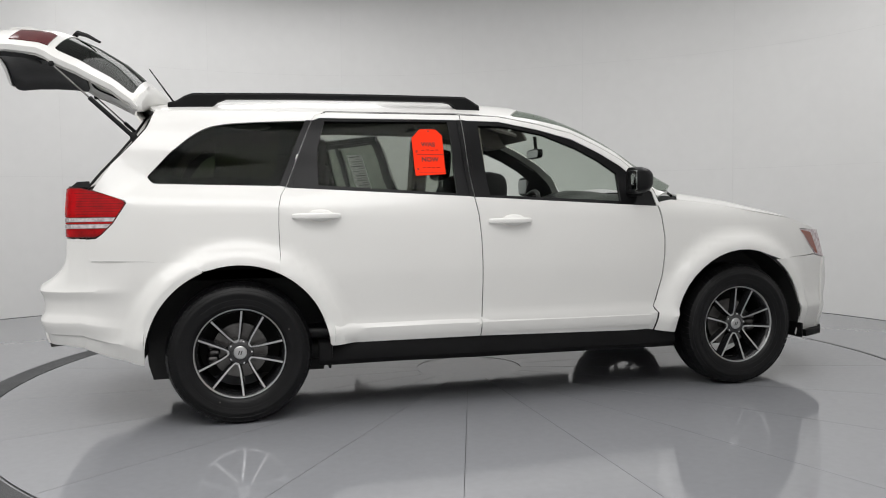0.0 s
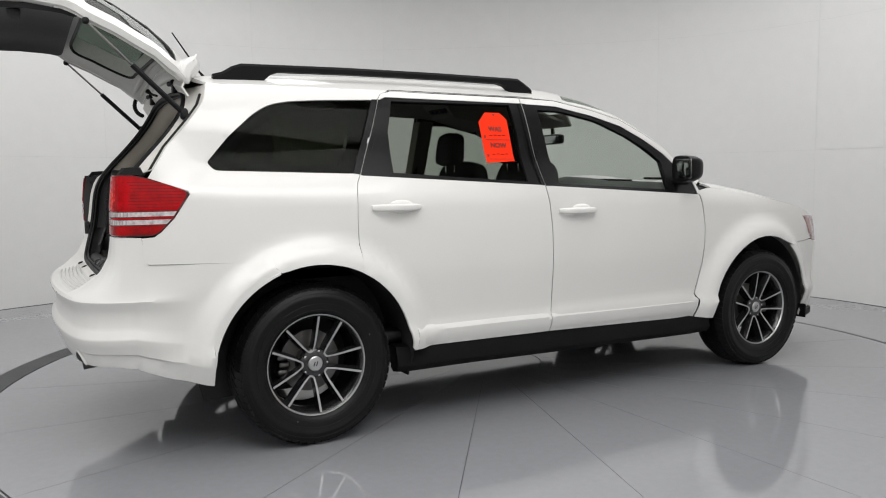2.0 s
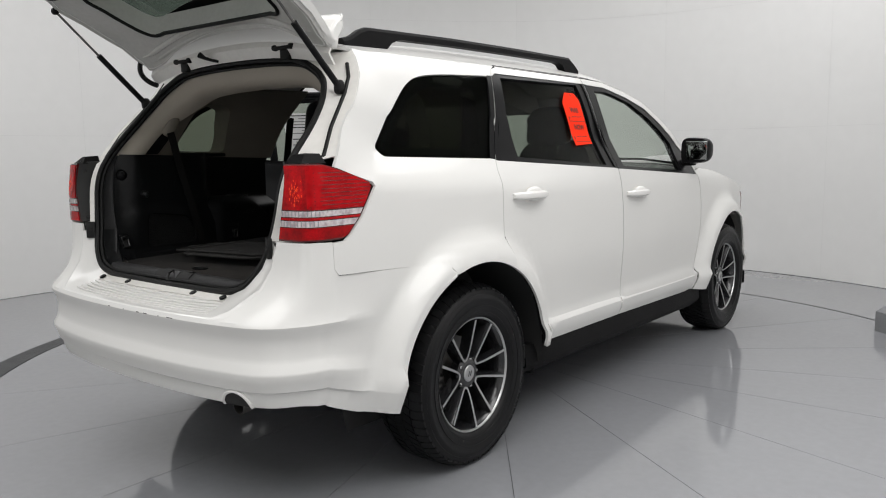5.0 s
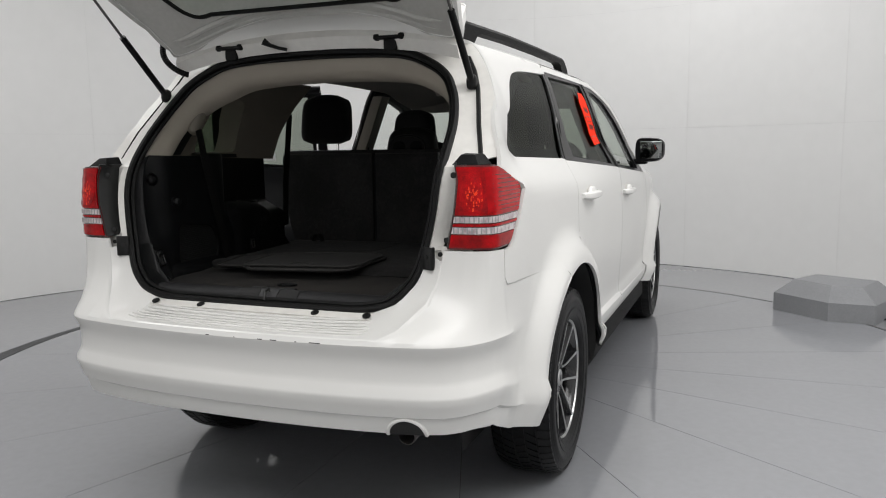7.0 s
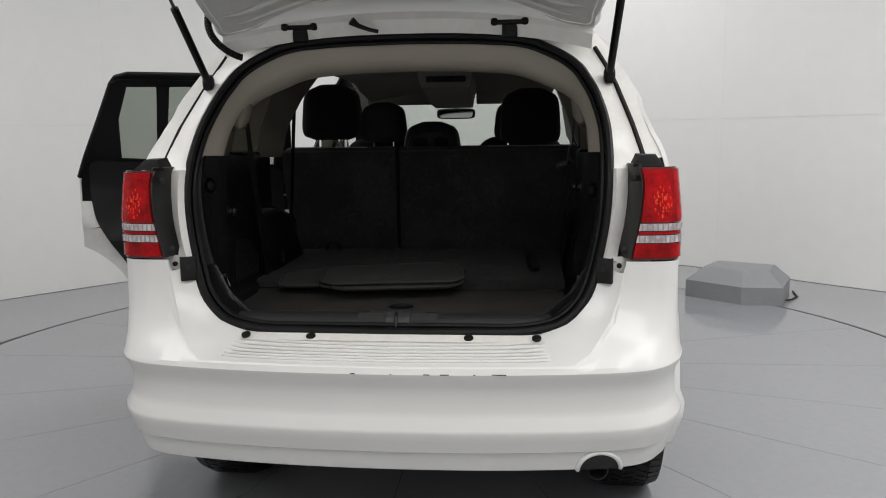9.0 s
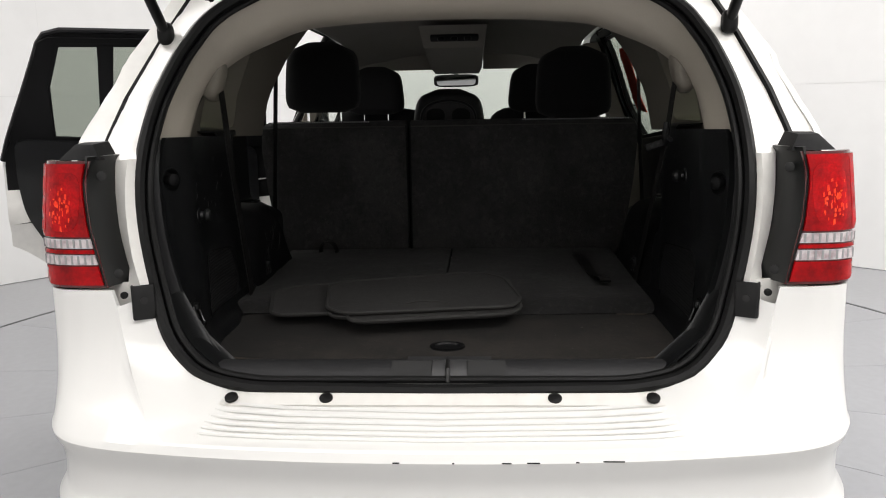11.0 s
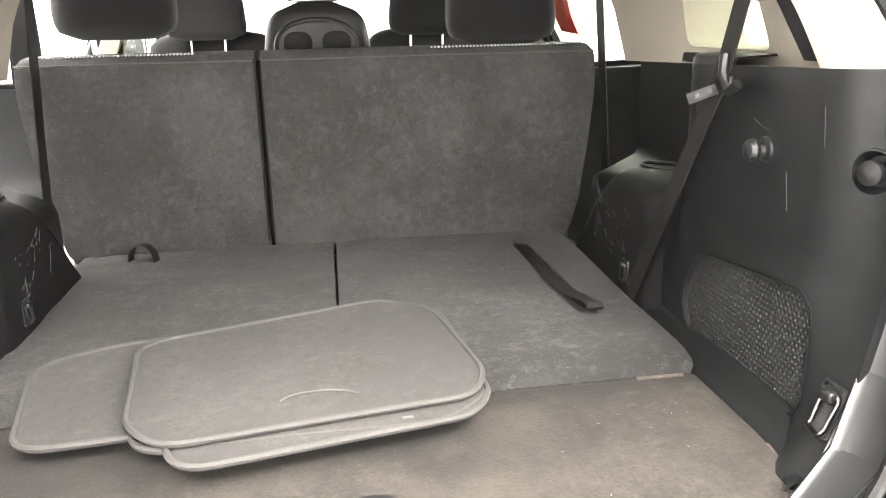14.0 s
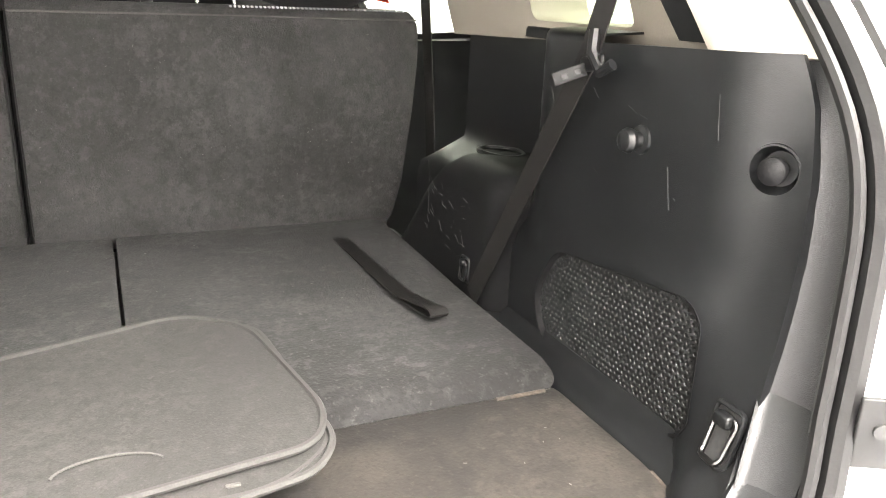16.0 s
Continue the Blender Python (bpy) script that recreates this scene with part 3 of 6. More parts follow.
def door(name, s, outline, black, pane, glass, m=None, inner=True):
    g = Geo(m)
    panel(g, outline, side_at(s), .012, .04, [black], (0, s, 0))
    d = part(name, g, PAINT, car)
    g = Geo(m)
    panel(g, shrink(black, .003), side_at(s, -.004), .02, .05, [pane], (0, s, 0))
    part("window_frame", g, GLOSSBLACK, d, "gloss black window frame")
    g = Geo(m)
    panel(g, shrink(pane, -.004), side_at(s, -.012), .004, .06, (), (0, s, 0))
    part("window", g, glass, d)
    if inner:
        # the trim on the inside, below and round the glass
        x0, x1 = min(p[0] for p in black) + .05, max(p[0] for p in black) - .04
        x0 = max(x0, .30 if pane[0][0] < 1 else x0)
        trim = [(x0 + (.17 if pane[0][0] < 1 else 0), .42), (x1, .42), (x1, belt(x1) - .005), (x0, belt(x0) - .005), (x0, .80)]
        if pane[0][0] < 1:
            trim = [(.50, .42), (x1, .42), (x1, belt(x1) - .005), (.268, belt(.268) - .005), (.258, 1.05), (.275, .90), (.34, .78), (.43, .62), (.475, .50)]
        g = Geo(m)

        def inner_at(x, z):
            return (x, s * (half_width(x, z) - .055 - .03 * math.exp(-((z - .78) / .06) ** 2)), z)
        panel(g, rounded(trim, .05), inner_at, .02, .05, (), (0, -s, 0))
        part("door_trim", g, PLASTIC, d, "black moulded inner door trim")
        g = Geo(m)
        panel(g, [(x, z) for x, z in shrink(outline, .012)], lambda x, z: (x, s * (half_width(x, z) - .030), z), .012, .06, [shrink(pane, -.01)], (0, -s, 0))
        part("inner_shell", g, TRIM, d)
        if m:
            part("painted_edge", panel(Geo(m), [q for q in shrink(outline, .004) if q[1] < 1.0] + [(1.25, 1.0), (.215, 1.0)], lambda x, z: (x, s * (half_width(x, z) - .043), z), .004, .06, (), (0, -s, 0)), JAMB, d)
            part("frame_edge", tube(Geo(m), [side_at(s, -.012)(x, z) for x, z in resample([(.215, 1.12), (.247, 1.20), (.399, 1.557), (.423, 1.588), (.478, 1.602), (1.22, 1.60)], .06)[:-18]], .012, 8), GLOSSBLACK, d)
        g = Geo(m)
        panel(g, shrink(black, -.004), lambda x, z: (x, s * (half_width(x, z) - .043), z), .006, .05, [shrink(pane, -.006)], (0, -s, 0))
        part("inner_window_frame", g, TRIM, d)
    return d


REAR_OUT = arch_part(0, 63.5, 4, ARCH)[:] + [(.461, .386), (1.270, .383)] + [(x - .0025, z) for x, z in B_SEAM[1:]] + [(.478, 1.602), (.423, 1.588), (.399, 1.557), (.251, 1.202), (.225, 1.161), (.211, 1.103), (.208, 1.003), (.211, .859)]
FRONT_OUT = [(x + .0025, z) for x, z in B_SEAM[::-1]] + [(2.325, .359)] + [(x - .003, z) for x, z in F_SEAM[1:]] + [(x - .002, z) for x, z in DOORTOP[::-1][:-1]]
HINGE = Vector((1.25, .82, 0))
SWING = Matrix.Translation(HINGE + Vector((-.03, .055, -.006))) @ Matrix.Rotation(radians(-66), 4, "Z") @ Matrix.Translation(-HINGE)
for s in (-1, 1):
    m = SWING if s > 0 else None
    d = door("rear_door", s, REAR_OUT, R_BLACK, R_GLASS, REARGLASS, m)
    handle(s, .274, .519, 1.050, d, m)
    rd = d
    d = door("front_door", s, FRONT_OUT, F_BLACK, F_GLASS, DOORGLASS)
    handle(s, 1.319, 1.563, 1.008, d, None)
    # mirror: a dark shell on a foot
    g = Geo()
    Mm = Euler((0, 0, s * .12)).to_matrix().to_4x4()
    hull(g, [Vector((2.205, s * .868, 1.222)) + Mm @ Vector((x, s * y, z)) for x, k in ((-.05, 1.0), (-.03, 1.06), (.0, 1.04), (.035, .88), (.055, .62))
             for y, z in [(.086 * k * math.copysign(abs(math.cos(a)) ** .5, math.cos(a)) + .004 * math.sin(a), .072 * k * math.copysign(abs(math.sin(a)) ** .55, math.sin(a)) * (1 - .14 * math.cos(a))) for a in np.linspace(0, 2 * math.pi, 24, False)]])
    mir = part("door_mirror", g, GLOSSBLACK, d, "gloss black door mirror")
    g = Geo()
    box(g, (2.205, s * .79, 1.150), (.08, .12, .035), .015)
    part("foot", g, TRIM, mir)
    g = Geo()
    box(g, (2.1545, s * .874, 1.223), (.006, .135, .108), .0029, Mm)
    part("mirror_glass", g, MIRROR, mir)

    for poly, par, mm in (([(.2515, 1.200), (.276, 1.197), (.423, 1.556), (.400, 1.558)], None, m), ([(1.222, 1.143), (1.2425, 1.141), (1.2225, 1.571), (1.203, 1.571)], None, m),
                          ([(1.2485, 1.140), (1.270, 1.138), (1.252, 1.569), (1.2285, 1.571)], d, None), ([(.216, 1.207), (.2475, 1.203), (.3960, 1.558), (.366, 1.557)], car, None)):
        part("pillar_strip", panel(Geo(mm), poly, side_at(s, .0015), .002, .05, (), (0, s, 0)), GLOSSBLACK, par or rd)
    # rear quarter panel with its window
    quarter = [(-.7045, .953), (-.7015, .870), (-.6845, .8475), (-.455, .8405), (-.205, .825), (-.164, .788)] + arch_part(0, 110, 63.0)[1:] + R_SEAM[1:-1] + [(.470, 1.606), (-.388, 1.605), (-.420, 1.510), (-.478, 1.436), (-.585, 1.322), (-.670, 1.193), (-.521, 1.140), (-.515, 1.126), (-.577, 1.031), (-.630, .976), (-.659, .956)]
    g = Geo()
    panel(g, quarter, side_at(s), .012, .035, [Q_WIN], (0, s, 0))
    q = part("rear_quarter_panel", g, PAINT, car)
    g = Geo()
    panel(g, shrink(Q_WIN, -.002), side_at(s, -.006), .004, .05, (), (0, s, 0))
    part("quarter_window", g, PRIVACY, q)
    g = Geo()
    panel(g, shrink(Q_WIN, .0), side_at(s, -.0115), .002, .03, [rounded([(-.33, 1.255), (-.21, 1.415), (-.06, 1.487), (.245, 1.500), (.185, 1.24)], .05)], (0, s, 0))
    part("window_border", g, GLOSSBLACK, q)

    # front wing
    wing = [(2.333, .357), (2.348, .461), (2.325, .498), (2.339, .537), (2.377, .668), (2.392, .798), (2.392, .896), (2.375, 1.010), (2.358, 1.085)] + HOODLINE + [(3.363, .924), (3.439, .829), (3.508, .764), (3.316, .752), (3.178, .743)] + arch_part(2.89, 58.5, 182, ARCH)[1:]
    g = Geo()
    panel(g, wing, side_at(s), .012, .035, (), (0, s, 0))
    part("front_wing", g, PAINT, car)
    g = Geo()
    panel(g, [(3.362, .922), (3.53, .912), (3.60, .742), (3.515, .762), (3.44, .83)], side_at(s, .002), .01, .03, (), (0, s, 0))
    hl = part("headlamp", g, CLEARLENS, car, "clear headlamp with a dark bezel")
    g = Geo()
    panel(g, [(3.372, .915), (3.46, .90), (3.54, .765), (3.52, .768), (3.45, .83)], side_at(s, .004), .003, .03, (), (0, s, 0))
    part("side_marker", g, AMBER, hl)
    # sill
    g = Geo()
    sec = [(.745, .275), (.77, .262), (.805, .268), (.822, .295), (.818, .345), (.800, .385), (.74, .392)]
    loft(g, [[(x, s * (y + (0 if .45 < x < 2.4 else -.02)), z + (.004 if x < 1 else -.012 * (x - 1) / 1.4)) for y, z in sec] for x in (.40, .46, .8, 1.27, 1.8, 2.3, 2.45, 2.47)], closed=True)
    part("sill", g, TRIM, car, "matt black plastic sill")
    # wheel houses
    for cx in AXLES:
        g = Geo()
        lip = .845 if cx < 1 else .765
        rim = [(cx + (ARCH + .012) * math.cos(radians(a)), HUBZ + (ARCH + .012) * math.sin(radians(a))) for a in range(-6, 183, 4)]
        loft(g, [[(x, s * min(y, half_width(x, max(z, .30)) - .014), z) for x, z in rim] for y in (lip, .62, .52)])
        g.add([(cx + (ARCH + .02) * math.cos(radians(a)), s * .55, HUBZ + (ARCH + .02) * math.sin(radians(a))) for a in range(-20, 201, 10)], [tuple(range(23))])
        part("wheel_house", g, GAP, car)
    # mud flaps
    g = Geo()
    box(g, (.452, s * .735, .305), (.014, .15, .10), .006)
    part("mud_flap", g, TRIM, car)
    part("mud_flap", box(Geo(), (3.345, s * .72, .30), (.014, .18, .09), .006), TRIM, car)
    # roof rail
    g = Geo()
    rows = []
    for i in range(41):
        t = i / 40
        x = -.335 + t * 1.706
        y = half_width(x, 1.606) - .100
        e = top(x, y)[2]
        lift = .052 * smooth(0, .075, t) * smooth(1, .955, t)
        low = .030 * smooth(.13, .17, t) * smooth(.925, .885, t)
        hi = max(lift + .014, low + .018)
        e += .004
        rows.append([(x, s * (y + a), e + b) for a, b in ((-.020, low - .016 if low == 0 else low), (-.018, hi - .006), (-.008, hi), (.010, hi - .002), (.020, hi - .014), (.021, low - .022 if low == 0 else low))])
    loft(g, rows, closed=True)
    g.add(rows[0], [tuple(range(6))])
    g.add(rows[-1], [tuple(range(6))])
    part("roof_rail", g, TRIM, car, "matt black roof rail")

# roof, pillars, windscreen, bonnet
def roof_y(x):
    return half_width(x, top_edge(x)) - .001


WS_TOP = [(1.745 - .20 * (y / .56) ** 2, y) for y in np.linspace(-.54, .54, 13)]
roof_poly = [(x, -roof_y(x)) for x in np.linspace(-.40, 1.40, 10)] + [(1.52, -roof_y(1.52) + .004)] + [(x - .006, y) for x, y in WS_TOP] + [(1.52, roof_y(1.52) - .004)] + [(x, roof_y(x)) for x in np.linspace(1.40, -.40, 10)] + [(-.47, .3), (-.48, 0), (-.47, -.3)]
part("roof", panel(Geo(), [(float(a), float(b)) for a, b in roof_poly], top, .012, .06, (), (0, 0, 1)), PAINT, car)
ws_side = [(x, roof_y(x) - lerp(x, [1.5, 1.8, 2.4, 2.6], [.035, .065, .085, .09])) for x in (1.56, 1.7, 1.85, 2.0, 2.15, 2.3, 2.40, 2.47)]
cowl = [(2.47 + .29 * (1 - (y / .70) ** 2), y) for y in np.linspace(.66, -.66, 11)]
ws = [(float(a), float(b)) for a, b in WS_TOP] + ws_side[1:] + [(float(a), float(b)) for a, b in cowl] + [(x, -y) for x, y in ws_side[::-1][:-1]]
part("windscreen", panel(Geo(), ws, lambda x, y: top(x, y, -.004), .005, .07, (), (0, 0, 1)), CLEARGLASS, car)
for s in (-1, 1):
    pil = [(1.50, s * roof_y(1.50))] + [(x, s * roof_y(x)) for x in (1.6, 1.7, 1.8, 1.9, 2.0, 2.1, 2.2, 2.3, 2.36)] + [(2.47, s * .70)] + [(x, s * (y + .003)) for x, y in ws_side[::-1]] + [(1.53, s * .545)]
    part("windscreen_pillar", panel(Geo(), pil, top, .012, .04, (), (0, 0, 1)), PAINT, car)


def bonnet(x, y):
    e = lerp(x, *zip(*HOODLINE))
    if x > 3.5:
        e = .92 - (x - 3.5) * .45
    c = lerp(x, [2.4, 2.75, 3.0, 3.3, 3.55, 3.72, 3.84], [1.175, 1.155, 1.12, 1.05, .975, .90, .80])
    w = half_width(min(x, 3.7), e)
    return (x, y, c - (c - e) * min(1.2, abs(y) / w) ** 3)


hood = [(2.50, -.765), (2.75, -.775), (3.0, -.755), (3.3, -.70), (3.47, -.63), (3.66, -.50), (3.78, -.30), (3.83, 0), (3.78, .30), (3.66, .50), (3.47, .63), (3.3, .70), (3.0, .755), (2.75, .775), (2.50, .765), (2.66, .5), (2.79, .2), (2.80, 0), (2.79, -.2), (2.66, -.5)]
part("bonnet", panel(Geo(), hood, bonnet, .012, .06, (), (0, 0, 1)), PAINT, car)
part("cowl", panel(Geo(), [(2.35, -.78), (2.52, -.775), (2.66, -.52), (2.83, -.2), (2.84, .2), (2.66, .52), (2.52, .775), (2.35, .78), (2.45, .5), (2.5, 0), (2.45, -.5)], lambda x, y: (x, y, bonnet(x, y)[2] - .02), .01, .07, (), (0, 0, 1)), TRIM, car)
g = Geo()
tube(g, [(2.55, -.62, 1.135), (2.70, -.30, 1.165), (2.74, .05, 1.17)], .008, 6)
tube(g, [(2.62, .05, 1.155), (2.68, .4, 1.16), (2.55, .66, 1.15)], .008, 6)
part("wiper", g, TRIM, car)
# front bumper
FB = [(.262, -.12), (.275, -.05), (.30, -.01), (.33, .0), (.42, -.01), (.50, -.004), (.56, .012), (.60, .016), (.66, .0), (.735, -.02)]
rows = []
for z, o in FB:
    y0 = half_width(3.58, z)
    half = [(3.58, 1.0), (3.65, .915), (3.72, .78), (3.775, .60), (3.81, .40), (3.83, .20), (3.835, 0)]
    plan = [(x, f * y0) for x, f in half] + [(x, -f * y0) for x, f in half[-2::-1]]
    rows.append([(x + o * smooth(3.58, 3.72, x), y, z) for x, y in plan])
g = loft(Geo(), rows, .012)
for s in (-1, 1):
    ol = arch_part(2.89, -12, 57.5)[:] + [(3.14, .744), (3.30, .749), (3.50, .758), (3.583, .738), (3.583, .27)]
    panel(g, ol, side_at(s), .010, .035, (), (0, s, 0))
fb = part("front_bumper", g, PAINT, car)
part("lip", loft(Geo(), [[(x + .012 * smooth(3.4, 3.7, x), y, zz) for x, y in [(3.42, half_width(3.42, .27))] + [(q[0], q[1]) for q in rows[1]] + [(3.42, -half_width(3.42, .27))]] for zz in (.245, .285)], .03), TRIM, fb, "black bumper lip")
nose = []
for z, o in ((.738, -.02), (.78, -.035), (.84, -.05), (.90, -.085)):
    y0 = half_width(3.58, min(z, .74)) - .3 * (z - .738)
    nose.append([(x + o, f * y0, z) for x, f in half] + [(x + o, -f * y0, z) for x, f in half[-2::-1]])
part("grille", loft(Geo(), [r[3:-3] for r in nose], .012), GLOSSBLACK, fb)
for k in (slice(0, 4), slice(-4, None)):
    part("lamp_front", loft(Geo(), [r[k] for r in nose], .012), CLEARLENS, fb)

# rear bumper: one skin swept round the corners
PLAN = [(-.43, .80), (-.50, .795), (-.58, .790), (-.66, .785), (-.74, .78), (-.80, .766), (-.86, .735), (-.905, .70), (-.938, .65), (-.958, .58), (-.972, .50), (-.986, .40), (-.997, .28), (-1.004, .14), (-1.006, 0)]
PLAN = PLAN + [(x, -y) for x, y in PLAN[-2::-1]]
LOWER = [(-.16, .438), (-.06, .431), (-.036, .437), (-.028, .462), (-.024, .487), (-.014, .493), (-.006, .52), (.004, .547), (.003, .557), (-.012, .583), (-.015, .60), (-.016, .64), (-.011, .67), (.0, .690), (.003, .702), (-.002, .714)]
TOPY = ([0, .46, .52, .58, .65, .70, .735, 0.762, .7795], [.10, .58, .60, .622, .658, .697, .730, .752, .764])
TOPX = ([.10, .62, .68, .725, .752, .766], [-.804, -.807, -.806, -.798, -.780, -.742])


PL = [(x, y) for x, y in PLAN if x < -.735]
DENSE = [(PL[i][0] + (PL[i + 1][0] - PL[i][0]) * t / 4, PL[i][1] + (PL[i + 1][1] - PL[i][1]) * t / 4) for i in range(len(PL) - 1) for t in range(4)] + [PL[-1]]
DENSE = [(-.742, .7795)] + [tuple(sum((Vector(DENSE[j]) for j in range(i - 2, i + 3)), Vector((0, 0))) / 5) for i in range(2, len(DENSE) - 2)] + [(-.742, -.7795)]
rows = []
for i, (x, y) in enumerate(DENSE):
    a, b = DENSE[max(0, i - 1)], DENSE[min(len(DENSE) - 1, i + 1)]
    n = Vector((b[1] - a[1], -(b[0] - a[0]))).normalized()
    n = -n if n.dot(Vector((x + .2, y))) < 0 else n
    row = [(x + n.x * o, y + n.y * o, z - .012 * smooth(-.85, -.742, x) * smooth(.52, .45, z)) for o, z in LOWER]
    zt = lerp(abs(y), [.49, .570], [.720, .958])
    ty = lerp(abs(y), *TOPY)
    tip = Vector((lerp(ty, *TOPX), math.copysign(ty, y)))
    base = Vector((x + n.x * -.002, y + n.y * -.002))
    for j in range(7):
        z = .716 + (zt - .716) * (j + 1) / 7
        q = base.lerp(tip, lerp(z, [.716, .735, .76, .80, .85, .90, .96], [0, .20, .45, .72, .90, .98, 1]))
        row.append((q.x, q.y, z))
    rows.append([(x, y * 1.0125, z) for x, y, z in row])
# the flanks run from the swept corners into the body sides, cut by the wheel arches
flank = []
for x in [-.728, -.716, -.706, -.698, -.683, -.66, -.63, -.60, -.57, -.54, -.51, -.485, -.465, -.4525] + [ARCH * math.cos(radians(a)) for a in np.linspace(175, 112, 15)]:
    x = float(x)
    lo = lerp(x, [-.744, -.697, -.605, -.4525], [.426, .405, .368, .331]) if x < -.452 else HUBZ + math.sqrt(ARCH ** 2 - x * x)
    hi = max(lo + .008, lerp(x, [-.744, -.706, -.698, -.683, -.451, -.201, -.165], [.956, .956, .866, .845, .839, .826, .790]))
    mid = max(.714, lo + .5 * (hi - lo))
    k, n = smooth(-.46, -.72, x), len(LOWER)
    row = []
    for i, q in enumerate(rows[0]):
        z = lo + max(0, (q[2] - rows[0][2][2]) / (rows[0][n - 1][2] - rows[0][2][2])) * (mid - lo) if i < n else mid + (hi - mid) * (i - n + 1) / 7
        y = rows[0][max(2, i)][1] + .011 * (1 - math.exp(-(x + .744) / .045))
        tuck = (rows[0][i][1] - rows[0][2][1]) * lerp(x, [-.744, -.60], [1, .12]) if i < 2 else 0
        row.append((x, half_width(x, z) * (1 - k) + y * k + tuck, z + (.004 * (2 - i) if i < 2 else 0)))
    flank.append(row)
g = loft(Geo(), flank[::-1] + rows + [[(x, -y, z) for x, y, z in row] for row in flank], .008, out=(-1, 0, 0))
# the step pad and the recess that rises to the lamps
pad = []
for row in rows:
    x, y, z = row[-1]
    if z > .9575:
        continue
    zi = lerp(abs(y), [0, .40, .47, .55, .60, .622], [.759, .760, .79, .82, .88, .962])
    yi = math.copysign(min(abs(y) * .985, lerp(zi, [.765, .79, .86, .97], [.50, .475, .54, .575])), y)
    xi = lerp(abs(y), [0, .40, .46], [-.826, -.826, -.826]) if abs(y) < .46 else opening_x(zi) - .018
    a, b = Vector((x, y, z)), Vector((xi, yi, zi))
    pad.append([tuple(a)] + [tuple(a.lerp(b, t) - Vector((0, 0, .010 * math.sin(math.pi * t)))) for t in (.15, .3, .45, .6, .75, .9)] + [tuple(b)])
loft(g, pad, .006, out=(0, 0, 1))
bumper = part("rear_bumper", g, PAINT, car, "white rear bumper with a ribbed step pad", 30)
def pad_z(x):
    t = (x + .996) / .17
    return .720 + .039 * t - .010 * math.sin(math.pi * min(1, max(0, t)))


for i in range(6):
    g = Geo()
    pts = []
    for y in np.linspace(-.43, .43, 19):
        x = lerp(y, [-.58, -.4, -.28, 0, .28, .4, .58], [-.958, -.986, -.997, -1.006, -.997, -.986, -.958])
        o = .042 + .0175 * i
        pts.append((x + o, float(y), pad_z(x + o) + .0018))
    tube(g, pts, .0042, 8)
    part("rib", g, PAINT, bumper)
for y, w in ((-.30, .036), (-.239, .006), (-.165, .022), (-.12, .016), (.067, .012), (-.03, .004)):
    g = Geo()
    x = lerp(abs(y), [0, .14, .28, .40], [-1.006, -1.004, -.997, -.986]) - .0032
    box(g, (x, y, .7035), (.0016, w, .0024), .0006)
    part("scuff", g, GAP, bumper)
g = Geo()
lathe(g, [(.027, -.12), (.027, 0), (.0245, .001), (.0245, -.11)], Matrix.Translation((-.925, -.552, .430)) @ Euler((0, radians(-96), 0)).to_matrix().to_4x4(), 24)
part("exhaust_pipe", g, PIPE, car, "dark steel exhaust tip")
g = Geo()
def skin_x(y, z):
    """The lower skin of the bumper near the exhaust."""
    return lerp(abs(y), [.40, .50, .58, .65], [-.986, -.972, -.958, -.938]) - .95 * lerp(z, [q[1] for q in LOWER[1:8]], [q[0] for q in LOWER[1:8]])


cut = [(-.555 + .056 * math.cos(a), .436 + .050 * math.sin(a)) for a in np.linspace(0, math.pi, 15)]
tube(g, [(skin_x(y, z) - .002, y, z) for y, z in cut], .0065, 8)
part("exhaust_cutout", g, PAINT, bumper)
# Black patch laid on the skin in place of a shaded recess.
part("exhaust_dark_patch", panel(Geo(), cut, lambda y, z: (skin_x(y, z) - .0045, y, z), .002, .02, (), (-1, 0, 0)), GAP, bumper)
# underbody
g = Geo()
box(g, (1.75, 0, .33), (2.9, 1.35, .10), .04)
box(g, (-.20, 0, .52), (1.1, .9, .10), .04)
box(g, (.55, 0, .25), (.9, .5, .10), .04)
part("underbody", g, GAP, car)
for x in AXLES:
    part("axle", tube(Geo(), [(x, -.7, HUBZ), (x, .7, HUBZ)], .04), GAP, car)

# tail lamps on the corners
DRIP = ([1.20, 1.242, 1.333, 1.45, 1.51, 1.56, 1.6], [.70, .69, .665, .628, .60, .57, .54])
LAMPPLAN = [(-.808, .636), (-.808, .69), (-.801, .735), (-.783, .766), (-.752, .778), (-.69, .781), (-.62, .783), (-.50, .785)]
LU = [0.0]
for a, b in zip(LAMPPLAN, LAMPPLAN[1:]):
    LU.append(LU[-1] + math.dist(a, b))


def lamp_at(s, off=0.0):
    def at(u, z):
        x, y = lerp(u, LU, [p[0] for p in LAMPPLAN]), lerp(u, LU, [p[1] for p in LAMPPLAN])
        lean = (z - 1.08)
        return (x + .10 * max(0, lean) * smooth(.3, 0, u) + off * smooth(.15, 0.05, u) * -1, s * (y - .10 * max(0, lean) + off * smooth(.05, .15, u)), z)
    return at


def lamp_inner(z):
    return lerp(z, [.962, 1.16, 1.205], [.002, .040, .034])


def lamp_outer(z):
    x = lerp(z, [.962, .976, 1.031, 1.126, 1.140, 1.19, 1.205], [-.665, -.632, -.578, -.517, -.522, -.665, -.74])
    return lerp(x, [p[0] for p in LAMPPLAN], LU)


